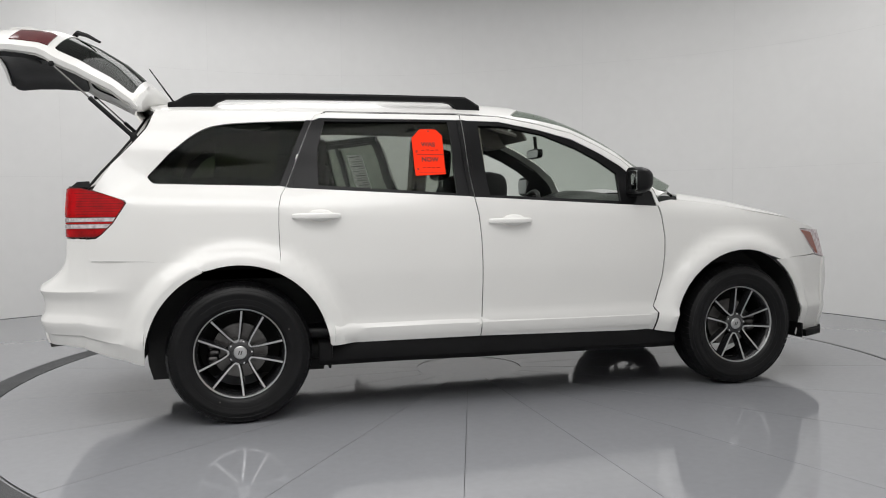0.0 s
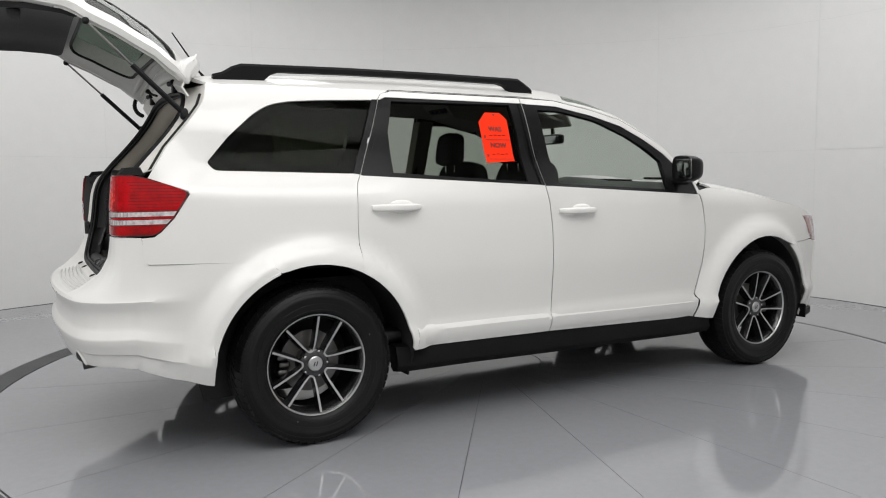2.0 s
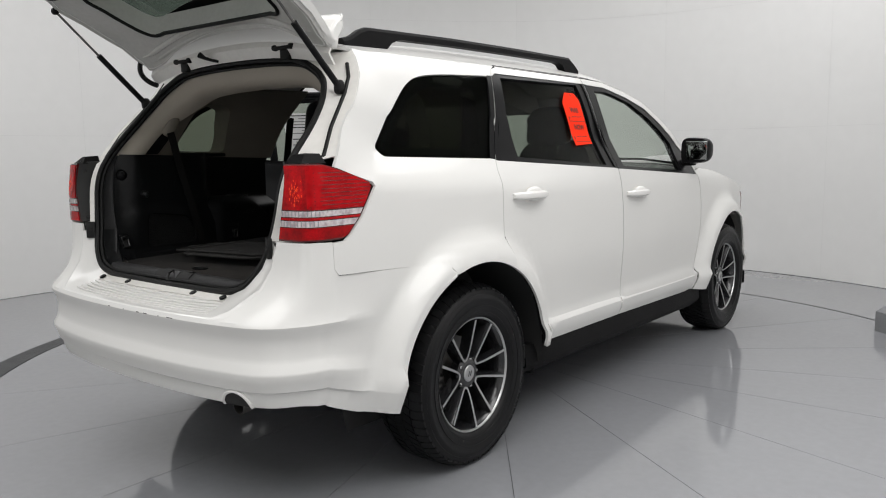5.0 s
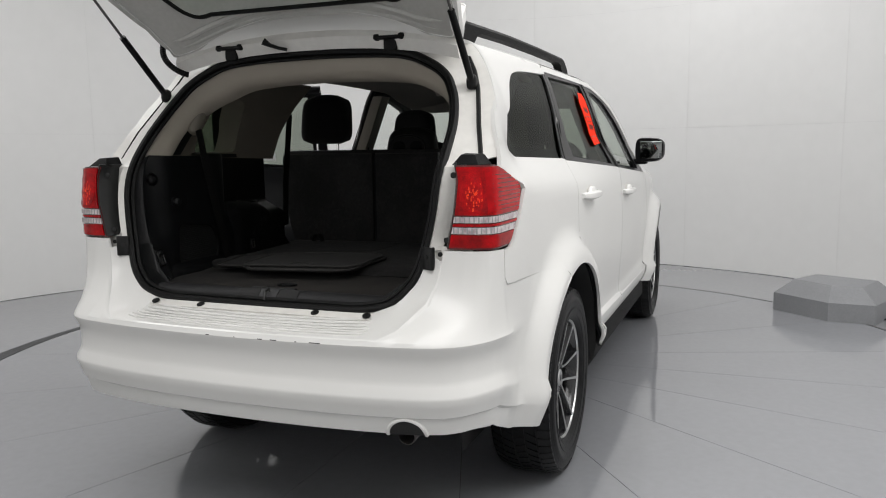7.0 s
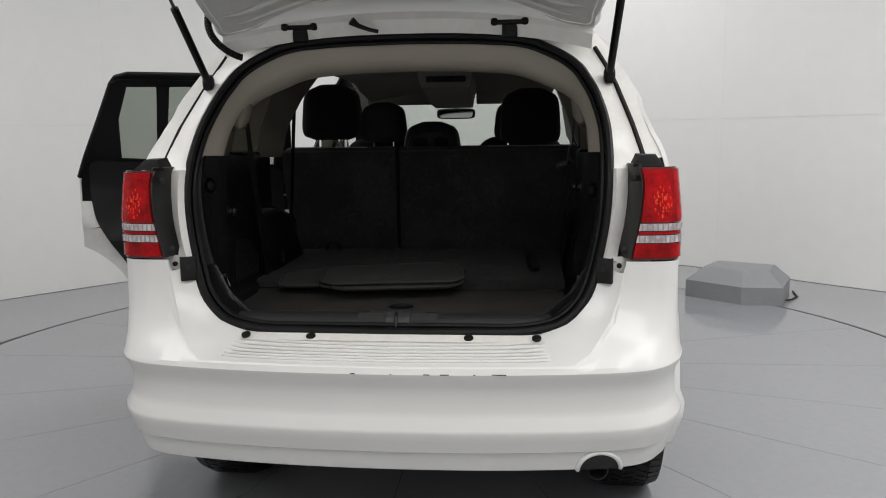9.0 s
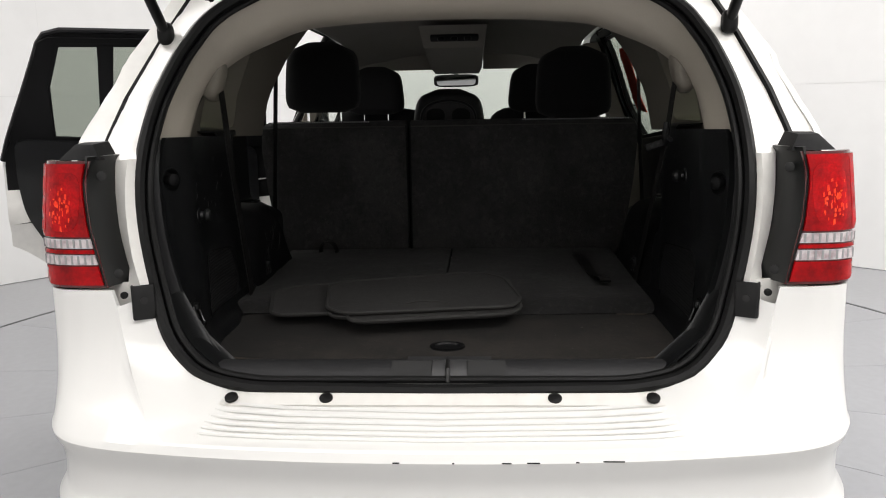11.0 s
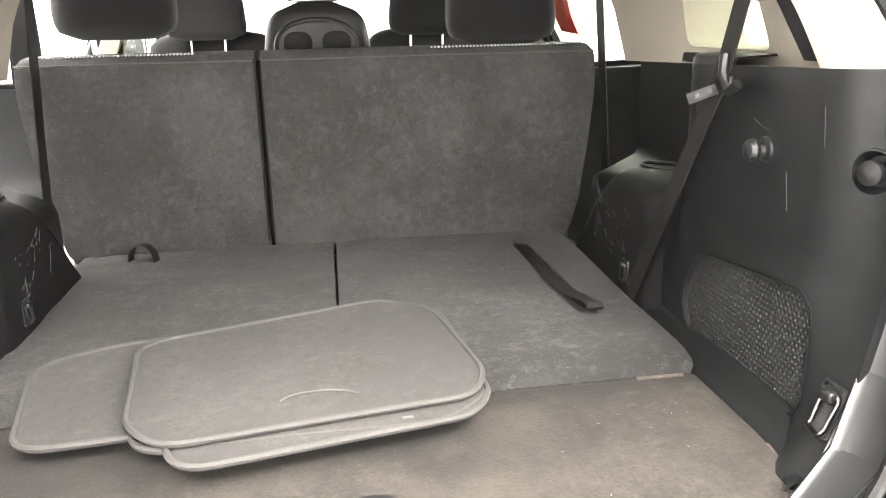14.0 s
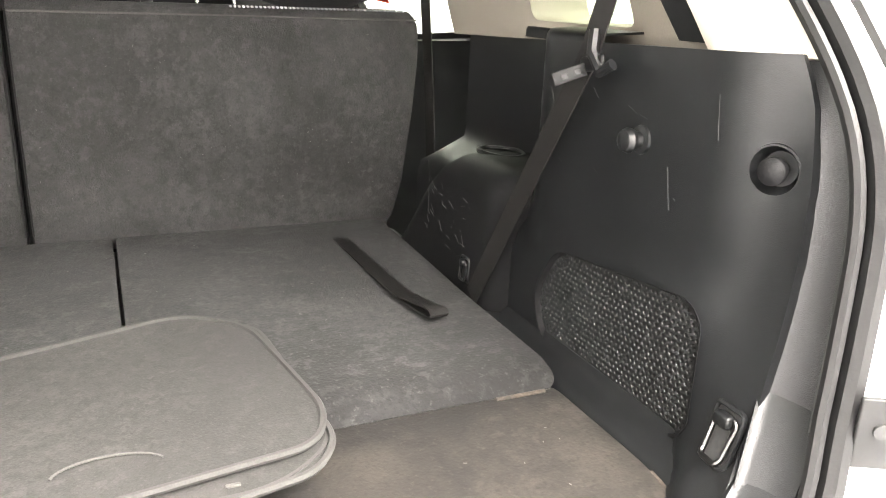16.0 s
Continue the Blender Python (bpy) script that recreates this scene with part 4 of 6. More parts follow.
for s in (-1, 1):
    g = Geo()
    ol = [(lamp_inner(z), z) for z in np.linspace(1.205, .962, 8)] + [(lamp_outer(z), z) for z in (.962, .976, 1.0, 1.031, 1.08, 1.126, 1.140, 1.165, 1.19, 1.205)]
    panel(g, [(float(a), float(b)) for a, b in ol], lamp_at(s, -.004), .03, .03, (), (-1, s, 0))
    lamp = part("tail_lamp", g, DARKRED, car, "red tail lamp with two clear bands")
    for name, z0, z1, mt in (("red_lens", 1.062, 1.200, RED), ("clear_band", 1.040, 1.058, CLEARLENS), ("red_lens", 1.030, 1.037, RED), ("clear_band", 1.008, 1.027, CLEARLENS), ("red_lens", .968, 1.005, RED)):
        zs = [float(z) for z in np.linspace(z0, z1, 6)]
        ol = [(lamp_inner(z) + .006, z) for z in zs[::-1]] + [(lamp_outer(z) - .008, z) for z in zs]
        part(name, panel(Geo(), ol, lamp_at(s, .001), .006, .02, (), (-1, s, 0)), mt, lamp)
    ol = [(.125, z) for z in (1.196, 1.13, 1.067)] + [(lamp_outer(z) - .010, z) for z in (1.067, 1.09, 1.11, 1.126, 1.140, 1.155, 1.17)] + [(.16, 1.196)]
    part("side_lens", panel(Geo(), ol, lamp_at(s, .0014), .001, .02, (), (-1, s, 0)), SIDERED, lamp)
    for k in range(9):
        z = 1.075 + .0125 * k
        u1 = lamp_outer(z) - .016
        if u1 > .17:
            part("lens_line", panel(Geo(), [(.15, z), (u1, z), (u1, z + .0022), (.15, z + .0022)], lamp_at(s, .0018), .001, .03, (), (-1, s, 0)), DARKRED, lamp)
    # A flat brighter patch with bright flecks paints the hot spot and glints.
    hot_spot = [(.080 + .034 * math.copysign(abs(math.cos(a)) ** .6, math.cos(a)), 1.128 + .056 * math.copysign(abs(math.sin(a)) ** .6, math.sin(a))) for a in np.linspace(0, 2 * math.pi, 24, False)]
    hot_spot = part("lamp_hot_spot", panel(Geo(), hot_spot, lamp_at(s, .0016), .001, .012, (), (-1, s, 0)), HOTSPOTRED, lamp, "brighter red patch painted as the lamp's hot spot")
    rnd = random.Random(11)
    g = Geo()
    for _ in range(44):
        u, z = rnd.gauss(.084, .010), rnd.gauss(1.112, .022)
        w, h = rnd.uniform(.0008, .0026), rnd.uniform(.0015, .0065)
        if not (.050 < u < .112 and 1.075 < z < 1.182):
            continue
        panel(g, [(u - w, z - h), (u + w, z - h * .6), (u + w * .7, z + h), (u - w * .8, z + h * .7)], lamp_at(s, .0022), .0006, .02, (), (-1, s, 0))
    part("glint_flecks", g, GLINTRED, hot_spot, "orange-red flecks painted as glints")
    for k in range(11):
        for z0, z1 in ((1.041, 1.057), (1.009, 1.026)):
            u0 = lamp_inner(z0) + .012 + .0135 * k
            part("flute", panel(Geo(), [(u0, z0), (u0 + .004, z0), (u0 + .004, z1), (u0, z1)], lamp_at(s, .0018), .001, .02, (), (-1, s, 0)), GREYINK, lamp)
    # dark plate on its inner side
    g = Geo()
    rows = []
    for z in np.linspace(.964, 1.212, 11):
        z = float(z)
        k, yi = .10 * max(0, z - 1.08), lerp(z, [.962, .99, 1.06, 1.13, 1.19, 1.212], [.613, .618, .634, .641, .641, .636])
        rows.append([(-.806 + k, s * (lamp_at(1)(lamp_inner(min(z, 1.205)), z)[1] + .002), z), (-.785 + k, s * (yi + .016), z), (-.758 + k, s * (yi + .005), z), (-.738 + k, s * yi, z), (-.715 + k, s * (yi + .002), z)])
    loft(g, rows, .006, out=(-1, 0, 0))
    part("side_plate", g, LAMPGREY, lamp, "dark grey lamp mounting plate")
    g = Geo()
    hull(g, [(-.775, s * .645, 1.205), (-.70, s * .645, 1.205), (-.775, s * .725, 1.206), (-.68, s * .735, 1.205), (-.755, s * .665, 1.234), (-.70, s * .660, 1.238), (-.69, s * .715, 1.236), (-.745, s * .705, 1.234)])
    part("cap", g, TRIM, lamp)
    for z in (.985, 1.175):
        g = Geo()
        lathe(g, [(.009, 0), (.009, .006), (.004, .008)], Matrix.Translation((-.776 + .1 * max(0, z - 1.08), s * (.648 if z > 1.1 else .628), z)) @ Euler((0, radians(-90), radians(20 * s))).to_matrix().to_4x4(), 10)
        part("screw", g, GAP, lamp)
    # painted pillar face between the outer skin and the opening
    loop = [p for p in opening_loop(.004, .012) if p[1] * s > .30 and p[2] > .76]
    loop.sort(key=lambda p: p[2])
    zs = np.linspace(.955, 1.595, 22)
    rows = []
    for z in zs:
        z = float(z)
        iy = s * lerp(z, [p[2] for p in loop], [abs(p[1]) for p in loop])
        ix = opening_x(z) - .012
        if z < 1.20:
            oy = s * lerp(z, [.765, .80, .90, .960, .964, 1.06, 1.13, 1.205], [.50, .57, .595, .608, .612, .633, .640, .640])
            ox = lerp(z, [.765, .80, .90, .960, .964, 1.08, 1.205], [-.85, -.862, -.868, -.770, -.742, -.732, -.715])
            mid = (ix - .02, iy + s * .012, z)
        else:
            ox = lerp(z, [1.19, 1.321, 1.437, 1.511, 1.604], [-.665, -.581, -.479, -.421, -.389])
            oy = s * (half_width(ox, z) - .004)
            dy = s * min(abs(oy) - .012, lerp(z, *DRIP))
            mid = ((ix + ox) / 2 + .004, (iy + dy) / 2, z)
        rows.append([(ix + .05, iy - s * .004, z), (ix, iy, z), (ix * .75 + mid[0] * .25 - .004, iy * .75 + mid[1] * .25, z), mid, ((mid[0] + ox) / 2, (mid[1] + oy) / 2, z) if z < 1.20 else (ox - .006, dy, z), (ox, oy, z)])
    part("rear_pillar_face", loft(Geo(), rows, .006), JAMB, car)
    part("lamp_pocket", loft(Geo(), [[(-.780, s * .585, z), (-.772, s * .62, z), (-.765, s * .66, z), (-.756, s * .70, z)] for z in (.915, .940, .966)], .004, out=(-1, 0, 0)), JAMB, car)
    # drip channel strip
    g = Geo()
    tube(g, [(lerp(z, [1.19, 1.321, 1.437, 1.511, 1.6], [-.665, -.581, -.479, -.421, -.389]) - .008, s * (lerp(z, *DRIP) - .003), z) for z in (1.22, 1.25, 1.29, 1.32, 1.38, 1.44, 1.50, 1.55)], .0075, 6)
    part("channel_seal", g, RUBBER, car)
    # lock-side bracket and bolts
    g = Geo()
    Mb = Euler((0, 0, s * .5)).to_matrix().to_4x4()
    box(g, (-.799, s * .572, .932), (.006, .040, .068), .002, Mb)
    box(g, Vector((-.799, s * .572, .932)) + Mb @ Vector((.006, s * .019, 0)), (.014, .005, .068), .002, Mb)
    br = part("bracket", g, BRACKETGREY, car, "dark metal buffer bracket")
    lathe(g := Geo(), [(.007, 0), (.007, .005), (.001, .0052)], Matrix.Translation(Vector((-.799, s * .572, .936)) + Mb @ Vector((-.001, 0, 0))) @ Mb @ Euler((0, radians(-90), 0)).to_matrix().to_4x4(), 12)
    part("bolt", g, GAP, br)
    for x, y, z, r in ((-.850, .395, .7575, .0125), (-.845, .215, .754, .013), (-.795, .555, .852, .010), (-.790, .612, .945, .007)):
        g = Geo()
        lathe(g, [(r, 0), (r, .005), (r * .6, .007), (.001, .007)], Matrix.Translation((x - .002, s * y, z)) @ Euler((0, radians(-22 if z < .8 else -90), 0)).to_matrix().to_4x4(), 14)
        part("bolt", g, RUBBER, car)
# seal round the opening
part("opening_seal", tube(Geo(), opening_loop(.0, .014), .012, 8, True), RUBBER, car, "black rubber seal round the boot opening")
part("seal_flange", loft(Geo(), [[a, b, c] for a, b, c in zip(*(q + q[:1] for q in (opening_loop(.010, .016), opening_loop(-.004, .008), opening_loop(-.010, -.012))))], .003), RUBBER, car)
part("opening_lip", tube(Geo(), opening_loop(-.018, .004), .007, 8, True), RUBBER, car)
# sill of the opening under the seal and the roof header behind it
part("rear_apron", loft(Geo(), [[(-.80, y, .772), (-.825, y, .758), (-.862, y, .744)] for y in np.linspace(-.56, .56, 15)], .006), JAMB, car)
part("roof_rear_edge", loft(Geo(), [[(-.47, y, top(-.47, y)[2] - .002), (-.482, y, top(-.47, y)[2] - .028), (-.458, y, top(-.47, y)[2] - .064)] for y in np.linspace(-.56, .56, 15)], .008), JAMB, car)
# roof antenna
g = Geo()
tube(g, [(-.30, -.17, 1.665), (-.33, -.17, 1.70), (-.45, -.172, 1.875)], [.009, .005, .003], 8)
part("antenna", g, TRIM, car)

# Black strips added behind the panel gaps so that the seams stay dark.
for s in (-1, 1):
    for pts in (R_SEAM, B_SEAM, F_SEAM, [(.475, 1.604), (1.227, 1.603)] + DOORTOP[1:], [(-.68, .847), (-.451, .8415), (-.201, .8285), (-.162, .7925)], [(.46, .388), (1.27, .384), (2.32, .36)]):
        pts = resample(pts, .05)[:len(resample(pts, .05)) - max(1, math.ceil(math.dist(pts[0], pts[-1]) / .05))] + [pts[-1]]
        part("seam_filler", tube(Geo(), [side_at(s, -.013)(x, z) for x, z in pts], .008, 6), GAP, car)

# raised moulding low on the doors
for s in (-1, 1):
    for x0, x1 in (((.475, 1.262), (1.277, 2.305)) if s < 0 else ((1.277, 2.305),)):
        rows = []
        for x in np.linspace(x0, x1, 14):
            x = float(x)
            dz = -.012 * max(0, x - 1) / 1.4
            rows.append([(x, s * (half_width(x, z) + o), z + dz) for z, o in ((.402, .0), (.43, .003), (.462, .006), (.476, .007), (.482, .001), (.488, -.004))])
        part("door_moulding", loft(Geo(), rows, .004, out=(0, s, 0)), PAINT, car)
# ---- wheels ----
def wheel(x, s, turn):
    # rim: barrel, ten spokes in five pairs, machined faces
    M = Matrix.Translation((x, s * .722, HUBZ)) @ Matrix.Rotation(radians(90 if s < 0 else -90), 4, "X") @ Matrix.Rotation(radians(turn), 4, "Z")
    g = Geo()
    lathe(g, [(.205, -.10), (.218, -.06), (.205, .02), (.208, .070), (.222, .088), (.228, .092), (.228, .082), (.232, -.06), (.232, -.10)], M, 72, False)
    lathe(g, [(.066, .02), (.066, .056), (.052, .066), (.034, .067), (.034, .05)], M, 36, False)
    w = part("wheel", g, WHEELBLACK, car, "black alloy wheel with machined silver spokes")
    part("rim_edge", lathe(Geo(), [(.2205, .0890), (.2235, .0945), (.2275, .0955), (.2295, .092)], M, 72, False), SILVER, w)
    for k in range(5):
        a0 = radians(180 + 72 * k)
        face, body = Geo(), Geo()
        for sg in (-1, 1):
            pts = []
            for r, da in ((.060, .16), (.075, .24), (.095, .30), (.13, .335), (.17, .355), (.217, .368)):
                a = a0 + sg * da
                pts.append((r, a))
            rows_f, rows_b = [], []
            for (r, a) in pts:
                c, t = Vector((math.cos(a), math.sin(a), 0)), Vector((-math.sin(a), math.cos(a), 0))
                hw = lerp(r, [.06, .10, .217], [.0036, .0042, .0050])
                h = lerp(r, [.06, .10, .17, .217], [.062, .071, .083, .091])
                hb = hw * 2.2
                off = t * (sg * hw * .9)
                p = c * r
                rows_f.append([M @ (p - t * hw + Vector((0, 0, h + .002))), M @ (p + t * hw + Vector((0, 0, h + .002)))])
                rows_b.append([M @ (p - t * hw + Vector((0, 0, h))), M @ (p + t * hw + Vector((0, 0, h))), M @ (p + off + t * hb + Vector((0, 0, h - .022))), M @ (p + off + t * hb + Vector((0, 0, h - .045))), M @ (p + off - t * hb + Vector((0, 0, h - .045))), M @ (p + off - t * hb + Vector((0, 0, h - .022)))])
            loft(face, rows_f, .002)
            loft(body, rows_b, closed=True)
        # the bend that joins a pair near the hub
        arcp = []
        for j in range(9):
            q = -1 + j / 4
            r = .062 - .004 * (1 - q * q)
            a = a0 + q * .20
            arcp.append([M @ Vector((rr * math.cos(a), rr * math.sin(a), .0665)) for rr in (r - .004, r + .005)])
        loft(face, arcp, .003)
        part("spoke_face", face, SILVER, w)
        part("spoke", body, WHEELBLACK, w)
        an = a0 + radians(36)
        g = Geo()
        lathe(g, [(.0095, .03), (.0095, .058), (.006, .064), (.001, .065)], M @ Matrix.Translation((.056 * math.cos(an), .056 * math.sin(an), 0)), 8)
        part("lug_nut", g, CHROME, w)
    part("centre_cap", lathe(Geo(), [(.033, .05), (.033, .068), (.029, .071), (.001, .0715)], M, 32), SILVER, w, "silver centre cap")
    g = Geo()
    for q in (-.006, .006):
        box(g, M @ Vector((q, 0, .0722)), (.005, .001, .022), .0004, Matrix.Rotation(radians(20), 4, "Y"))
    part("cap_mark", g, GAP, w)
    # tyre
    prof = [(.226, -.095), (.235, -.108), (.268, -.116), (.305, -.117), (.335, -.108), (.350, -.094), (.357, -.075), (.360, -.04), (.3605, 0), (.360, .04), (.357, .075), (.350, .094), (.335, .108), (.312, .117), (.309, .1185), (.300, .1185), (.297, .117), (.268, .116), (.245, .110), (.235, .104), (.226, .090)]
    t = part("tyre", lathe(Geo(), prof, M, 96, False), TYRE, w, "black rubber tyre")
    for r, h in ((.322, .1135), (.277, .1172), (.2500, .1120)):
        part("sidewall_ring", tube(Geo(), [M @ Vector((r * math.cos(a), r * math.sin(a), h)) for a in np.linspace(0, 2 * math.pi, 72, False)], .0011, 5, True), TYRE, t)
    if x < 1 and s < 0:
        for dx, dz in ((-.105, -.236), (.243, .116)):
            part("paint_dot", pillow(Geo(), (x + dx, s * .8388, HUBZ + dz), (.007, .0016, .009), .9, None, 10, 6), LINT, t, "pale paint dot")
    tread = Geo()
    n = 62
    for i in range(n):
        for j, (h0, h1, sk) in enumerate(((-.108, -.066, .010), (-.060, -.024, .016), (-.018, .018, -.012), (.024, .060, .016), (.066, .108, .010))):
            vs = []
            for h, dd in ((h0, -sk / 2), (h1, sk / 2)):
                base = .352 if abs(h) < .09 else .338
                for aa in (-.40, .40):
                    a = 2 * math.pi * (i + .5 * (j % 2) + aa) / n + dd / .36
                    topr = (.3625 if abs(h) < .07 else (.360 if abs(h) < .09 else .3465))
                    for r in (base, topr):
                        vs.append(M @ Vector((r * math.cos(a), r * math.sin(a), h)))
            # order: (h0,a0,low)(h0,a0,top)(h0,a1,low)(h0,a1,top)(h1...)
            tread.add(vs, [(1, 3, 7, 5), (0, 1, 5, 4), (2, 6, 7, 3), (0, 2, 3, 1), (4, 5, 7, 6)])
    tagged(part("tread", tread, TYRE, t), kind="stuff")
    # brake
    part("brake_disc", lathe(Geo(), [(.06, -.03), (.14, -.03), (.14, -.012), (.07, -.012), (.066, .02)], M, 48, False), STEEL, w)
    g = Geo()
    Mi = Matrix.Translation((x, s * .722, HUBZ)) @ Matrix.Rotation(radians(90 if s < 0 else -90), 4, "X")
    for dz, dx in ((-.035, 0), (.0, .008), (.035, 0)):
        c = Mi @ Vector(((-.135 if x < 1 else .135) + dx * (1 if x < 1 else -1), dz, -.004))
        box(g, c, (.055, .06, .034), .012)
    part("brake_caliper", g, STEEL, w)


for x, y, a in ((0.0, -1, 0), (0.0, 1, 20), (2.89, -1, 8), (2.89, 1, 30)):
    wheel(x, y, a)
# ---- inside the car ----
def opening_y(z):
    return lerp(z, [q[1] for q in OPENING[1:10]], [q[0] for q in OPENING[1:10]])


def trim_y(x, z, s=-1):
    """Half the boot's width between its side trims: the lower panel stands proud, and the rear edge bends out to the opening."""
    y = .532 + .10 * smooth(-.27, -.14, x) * smooth(.97, 1.03, z) + (.016 if s > 0 else 0) * smooth(-.62, -.45, x)
    line = lerp(x, [-.66, -.60, -.35, -.237, -.124, 0], [.995, 1.004, .985, .954, .859, .84])
    y -= .009 * smooth(line + .012, line - .004, z) * smooth(-.68, -.64, x)
    k = smooth(-.59, -.69, x)
    return y * (1 - k) + (opening_y(z) - lerp(z, [.86, .95], [.020, .026])) * k


def edge_depth(z):
    """How far the satin edge rolls in from the opening."""
    return max(.012, min(lerp(z, [.76, .80, .823, 1.011, 1.128, 1.20, 1.245], [-.735, -.716, -.710, -.698, -.688, -.674, -.655]) - opening_x(z), lerp(z, [.76, .80, .86, .93], [.040, .042, .050, .075])))


GRILLES = {-1: [(-.297, .885), (-.345, .962), (-.60, .988), (-.620, .968), (-.628, .848), (-.607, .829), (-.325, .826)],
           1: [(-.315, .885), (-.355, .962), (-.545, .985), (-.562, .968), (-.570, .848), (-.552, .829), (-.335, .826)]}
CUPS = {-1: (-.655, 1.135), 1: (-.658, 1.155)}
KNOBS = {-1: (-.483, 1.135), 1: (-.572, 1.070)}


def lashing_eye(s, x, wall, z, k, parent):
    """A steel ring that hangs in a framed pocket."""
    rim = rounded([(-.022 * k, -.034 * k), (.022 * k, -.034 * k), (.022 * k, .030 * k), (-.022 * k, .030 * k)], .008 * k, 3)
    pocket = part("eye_pocket", tube(Geo(), [(x + a, s * (wall(x + a, z + b) - .002), z + b) for a, b in rim], .0035 * k, 6, True), PLASTIC, parent)
    # Flat black plate in place of the pocket's shaded depth.
    part("pocket_dark_plate", panel(Geo(), rim, lambda a, b: (x + a, s * (wall(x + a, z + b) - .0005), z + b), .002, .05, (), (0, -s, 0)), GAP, pocket)
    ring = rounded([(-.015 * k, -.030 * k), (.015 * k, -.030 * k), (.016 * k, .020 * k), (-.016 * k, .020 * k)], .007 * k, 3)
    part("lashing_eye", tube(Geo(), [(x + a, s * (wall(x + a, z + b) - .005 - .10 * max(0, .012 * k - b)), z + b) for a, b in ring], .0034 * k, 8, True), EYESTEEL, pocket, "steel lashing eye")
    part("eye_clip", box(Geo(), (x, s * (wall(x, z) - .005), z + .017 * k), (.024 * k, .012, .016 * k), .003), PLASTIC, pocket)


for s in (-1, 1):
    def trim_at(x, z, o=0.0):
        return (x, s * (trim_y(x, z, s) + o), z)
    GR = rounded(GRILLES[s], .028)
    cx, cz = CUPS[s]
    CUP = [(cx + .0235 * math.cos(a), cz + .0235 * math.sin(a)) for a in np.linspace(0, 2 * math.pi, 20, False)]
    g = Geo()
    ol = [(opening_x(z) + edge_depth(z) - .004, float(z)) for z in np.linspace(.80, 1.242, 20)] + [(.18, 1.218), (.18, .785), (-.5, .785)]
    panel(g, ol, trim_at, .012, .022, [GR, CUP], (0, -s, 0))
    st = part("boot_side_trim", g, PLASTIC, car, "scuffed black plastic boot side trim", 60)
    part("speaker_grille", panel(Geo(), shrink(GR, -.002), lambda x, z: trim_at(x, z, .0035), .004, .05, (), (0, -s, 0)), GRILLE, st, "perforated black speaker grille")
    part("grille_rim", loft(Geo(), [[trim_at(x, z, -.0015), trim_at(x, z, -.0025), (x + (x2 - x) * .5, trim_at(x, z, -.001)[1], z + (z2 - z) * .5), trim_at(x2, z2, .004)] for (x, z), (x2, z2) in zip(shrink(GR, -.003) + shrink(GR, -.003)[:1], shrink(GR, .004) + shrink(GR, .004)[:1])]), TRIM, st)
    # satin edge that rolls from the trim into the opening, down to the sill
    rows = []
    loop = [q for q in opening_loop() if q[1] * s > 0.40 and q[2] < 1.245]
    loop.sort(key=lambda q: -q[2] - .2 * (1 - abs(q[1])) * (q[2] < .80))
    for x, y, z in loop:
        d = Vector((-y, 1.0 - z if z < .86 else 0)).normalized()
        ins = lerp(z, [.768, .80, .86], [.024, .019, .022])
        rows.append([(x + .002 + edge_depth(z) * math.sin(a), y + d.x * (.004 + (ins - .004) * (1 - math.cos(a))) , z + d.y * (.004 + (ins - .004) * (1 - math.cos(a)))) for a in np.linspace(0, math.pi / 2, 7)])
    # One trim in two tones: sheen above and shade below put into colour.
    split = max(i for i, q in enumerate(loop) if q[2] > .93) + 1
    part("edge_trim", loft(Geo(), rows[:split], .004), GREYPLASTIC, st, "trim edge, coloured greyer for its sheen", 60)
    part("corner_trim", loft(Geo(), rows[split - 1:], .004), PLASTIC, st, "lower trim corner, coloured darker for shade", 60)
    # ledge between the trim and the boot's carpet
    rows = []
    for x in np.linspace(-.715, -.12, 24):
        x = float(x)
        y1 = trim_y(x, .845, s)
        y0 = min(y1 - .004, lerp(x, [-.72, -.68, -.62, -.45], [.445, .478, .489, .490]) + (.02 * smooth(-.5, -.4, x) if s > 0 else 0))
        rows.append([(x, s * y0, .795), (x, s * (y0 + .002), .806), (x, s * (y0 + .010), .811), (x, s * (y0 * .6 + y1 * .4), .814), (x, s * (y1 - .006), .820), (x, s * (y1 + .002), .838)])
    part("floor_ledge", loft(Geo(), rows, .004), PLASTIC, st, "", 60)
    # wheel house cover
    g = Geo()
    rows = []
    wy = .501 if s < 0 else .522
    for x in np.linspace(-.29, .25, 39):
        x = float(x)
        zt = lerp(x, [-.29, -.24, -.19, -.15, -.08, -.02, .02, .06, .10, .14, .19, .25], [1.012, 1.028, 1.036, 1.039, 1.038, 1.030, 1.014, .985, .945, .900, .852, .80])
        yi = wy + .036 * smooth(-.17, -.26, x)
        bend = [(x, s * (yi + .050 * (1 - math.sin(a))), zt - .050 * (1 - math.cos(a))) for a in np.linspace(0, math.pi / 2, 9)]
        rows.append([(x, s * .70, .78), (x, s * .70, zt)] + bend + [(x, s * yi, .90 if zt > .96 else zt - .06), (x, s * yi, .78 if zt > .85 else zt - .08)])
    loft(g, rows, closed=True)
    wh = part("wheel_house_cover", g, TRIM, car, "scuffed black plastic wheel house cover", 70.0)
    g = Geo()
    tube(g, [(-.045 + .055 * math.cos(a), s * .590 + .032 * math.sin(a), 1.036 - .06 * max(0, .055 * math.cos(a))) for a in np.linspace(0, 2 * math.pi, 20, False)], .004, 6, True)
    part("cup_rim", g, PLASTIC, wh)
    # hooks and knobs
    kx, kz = KNOBS[s]
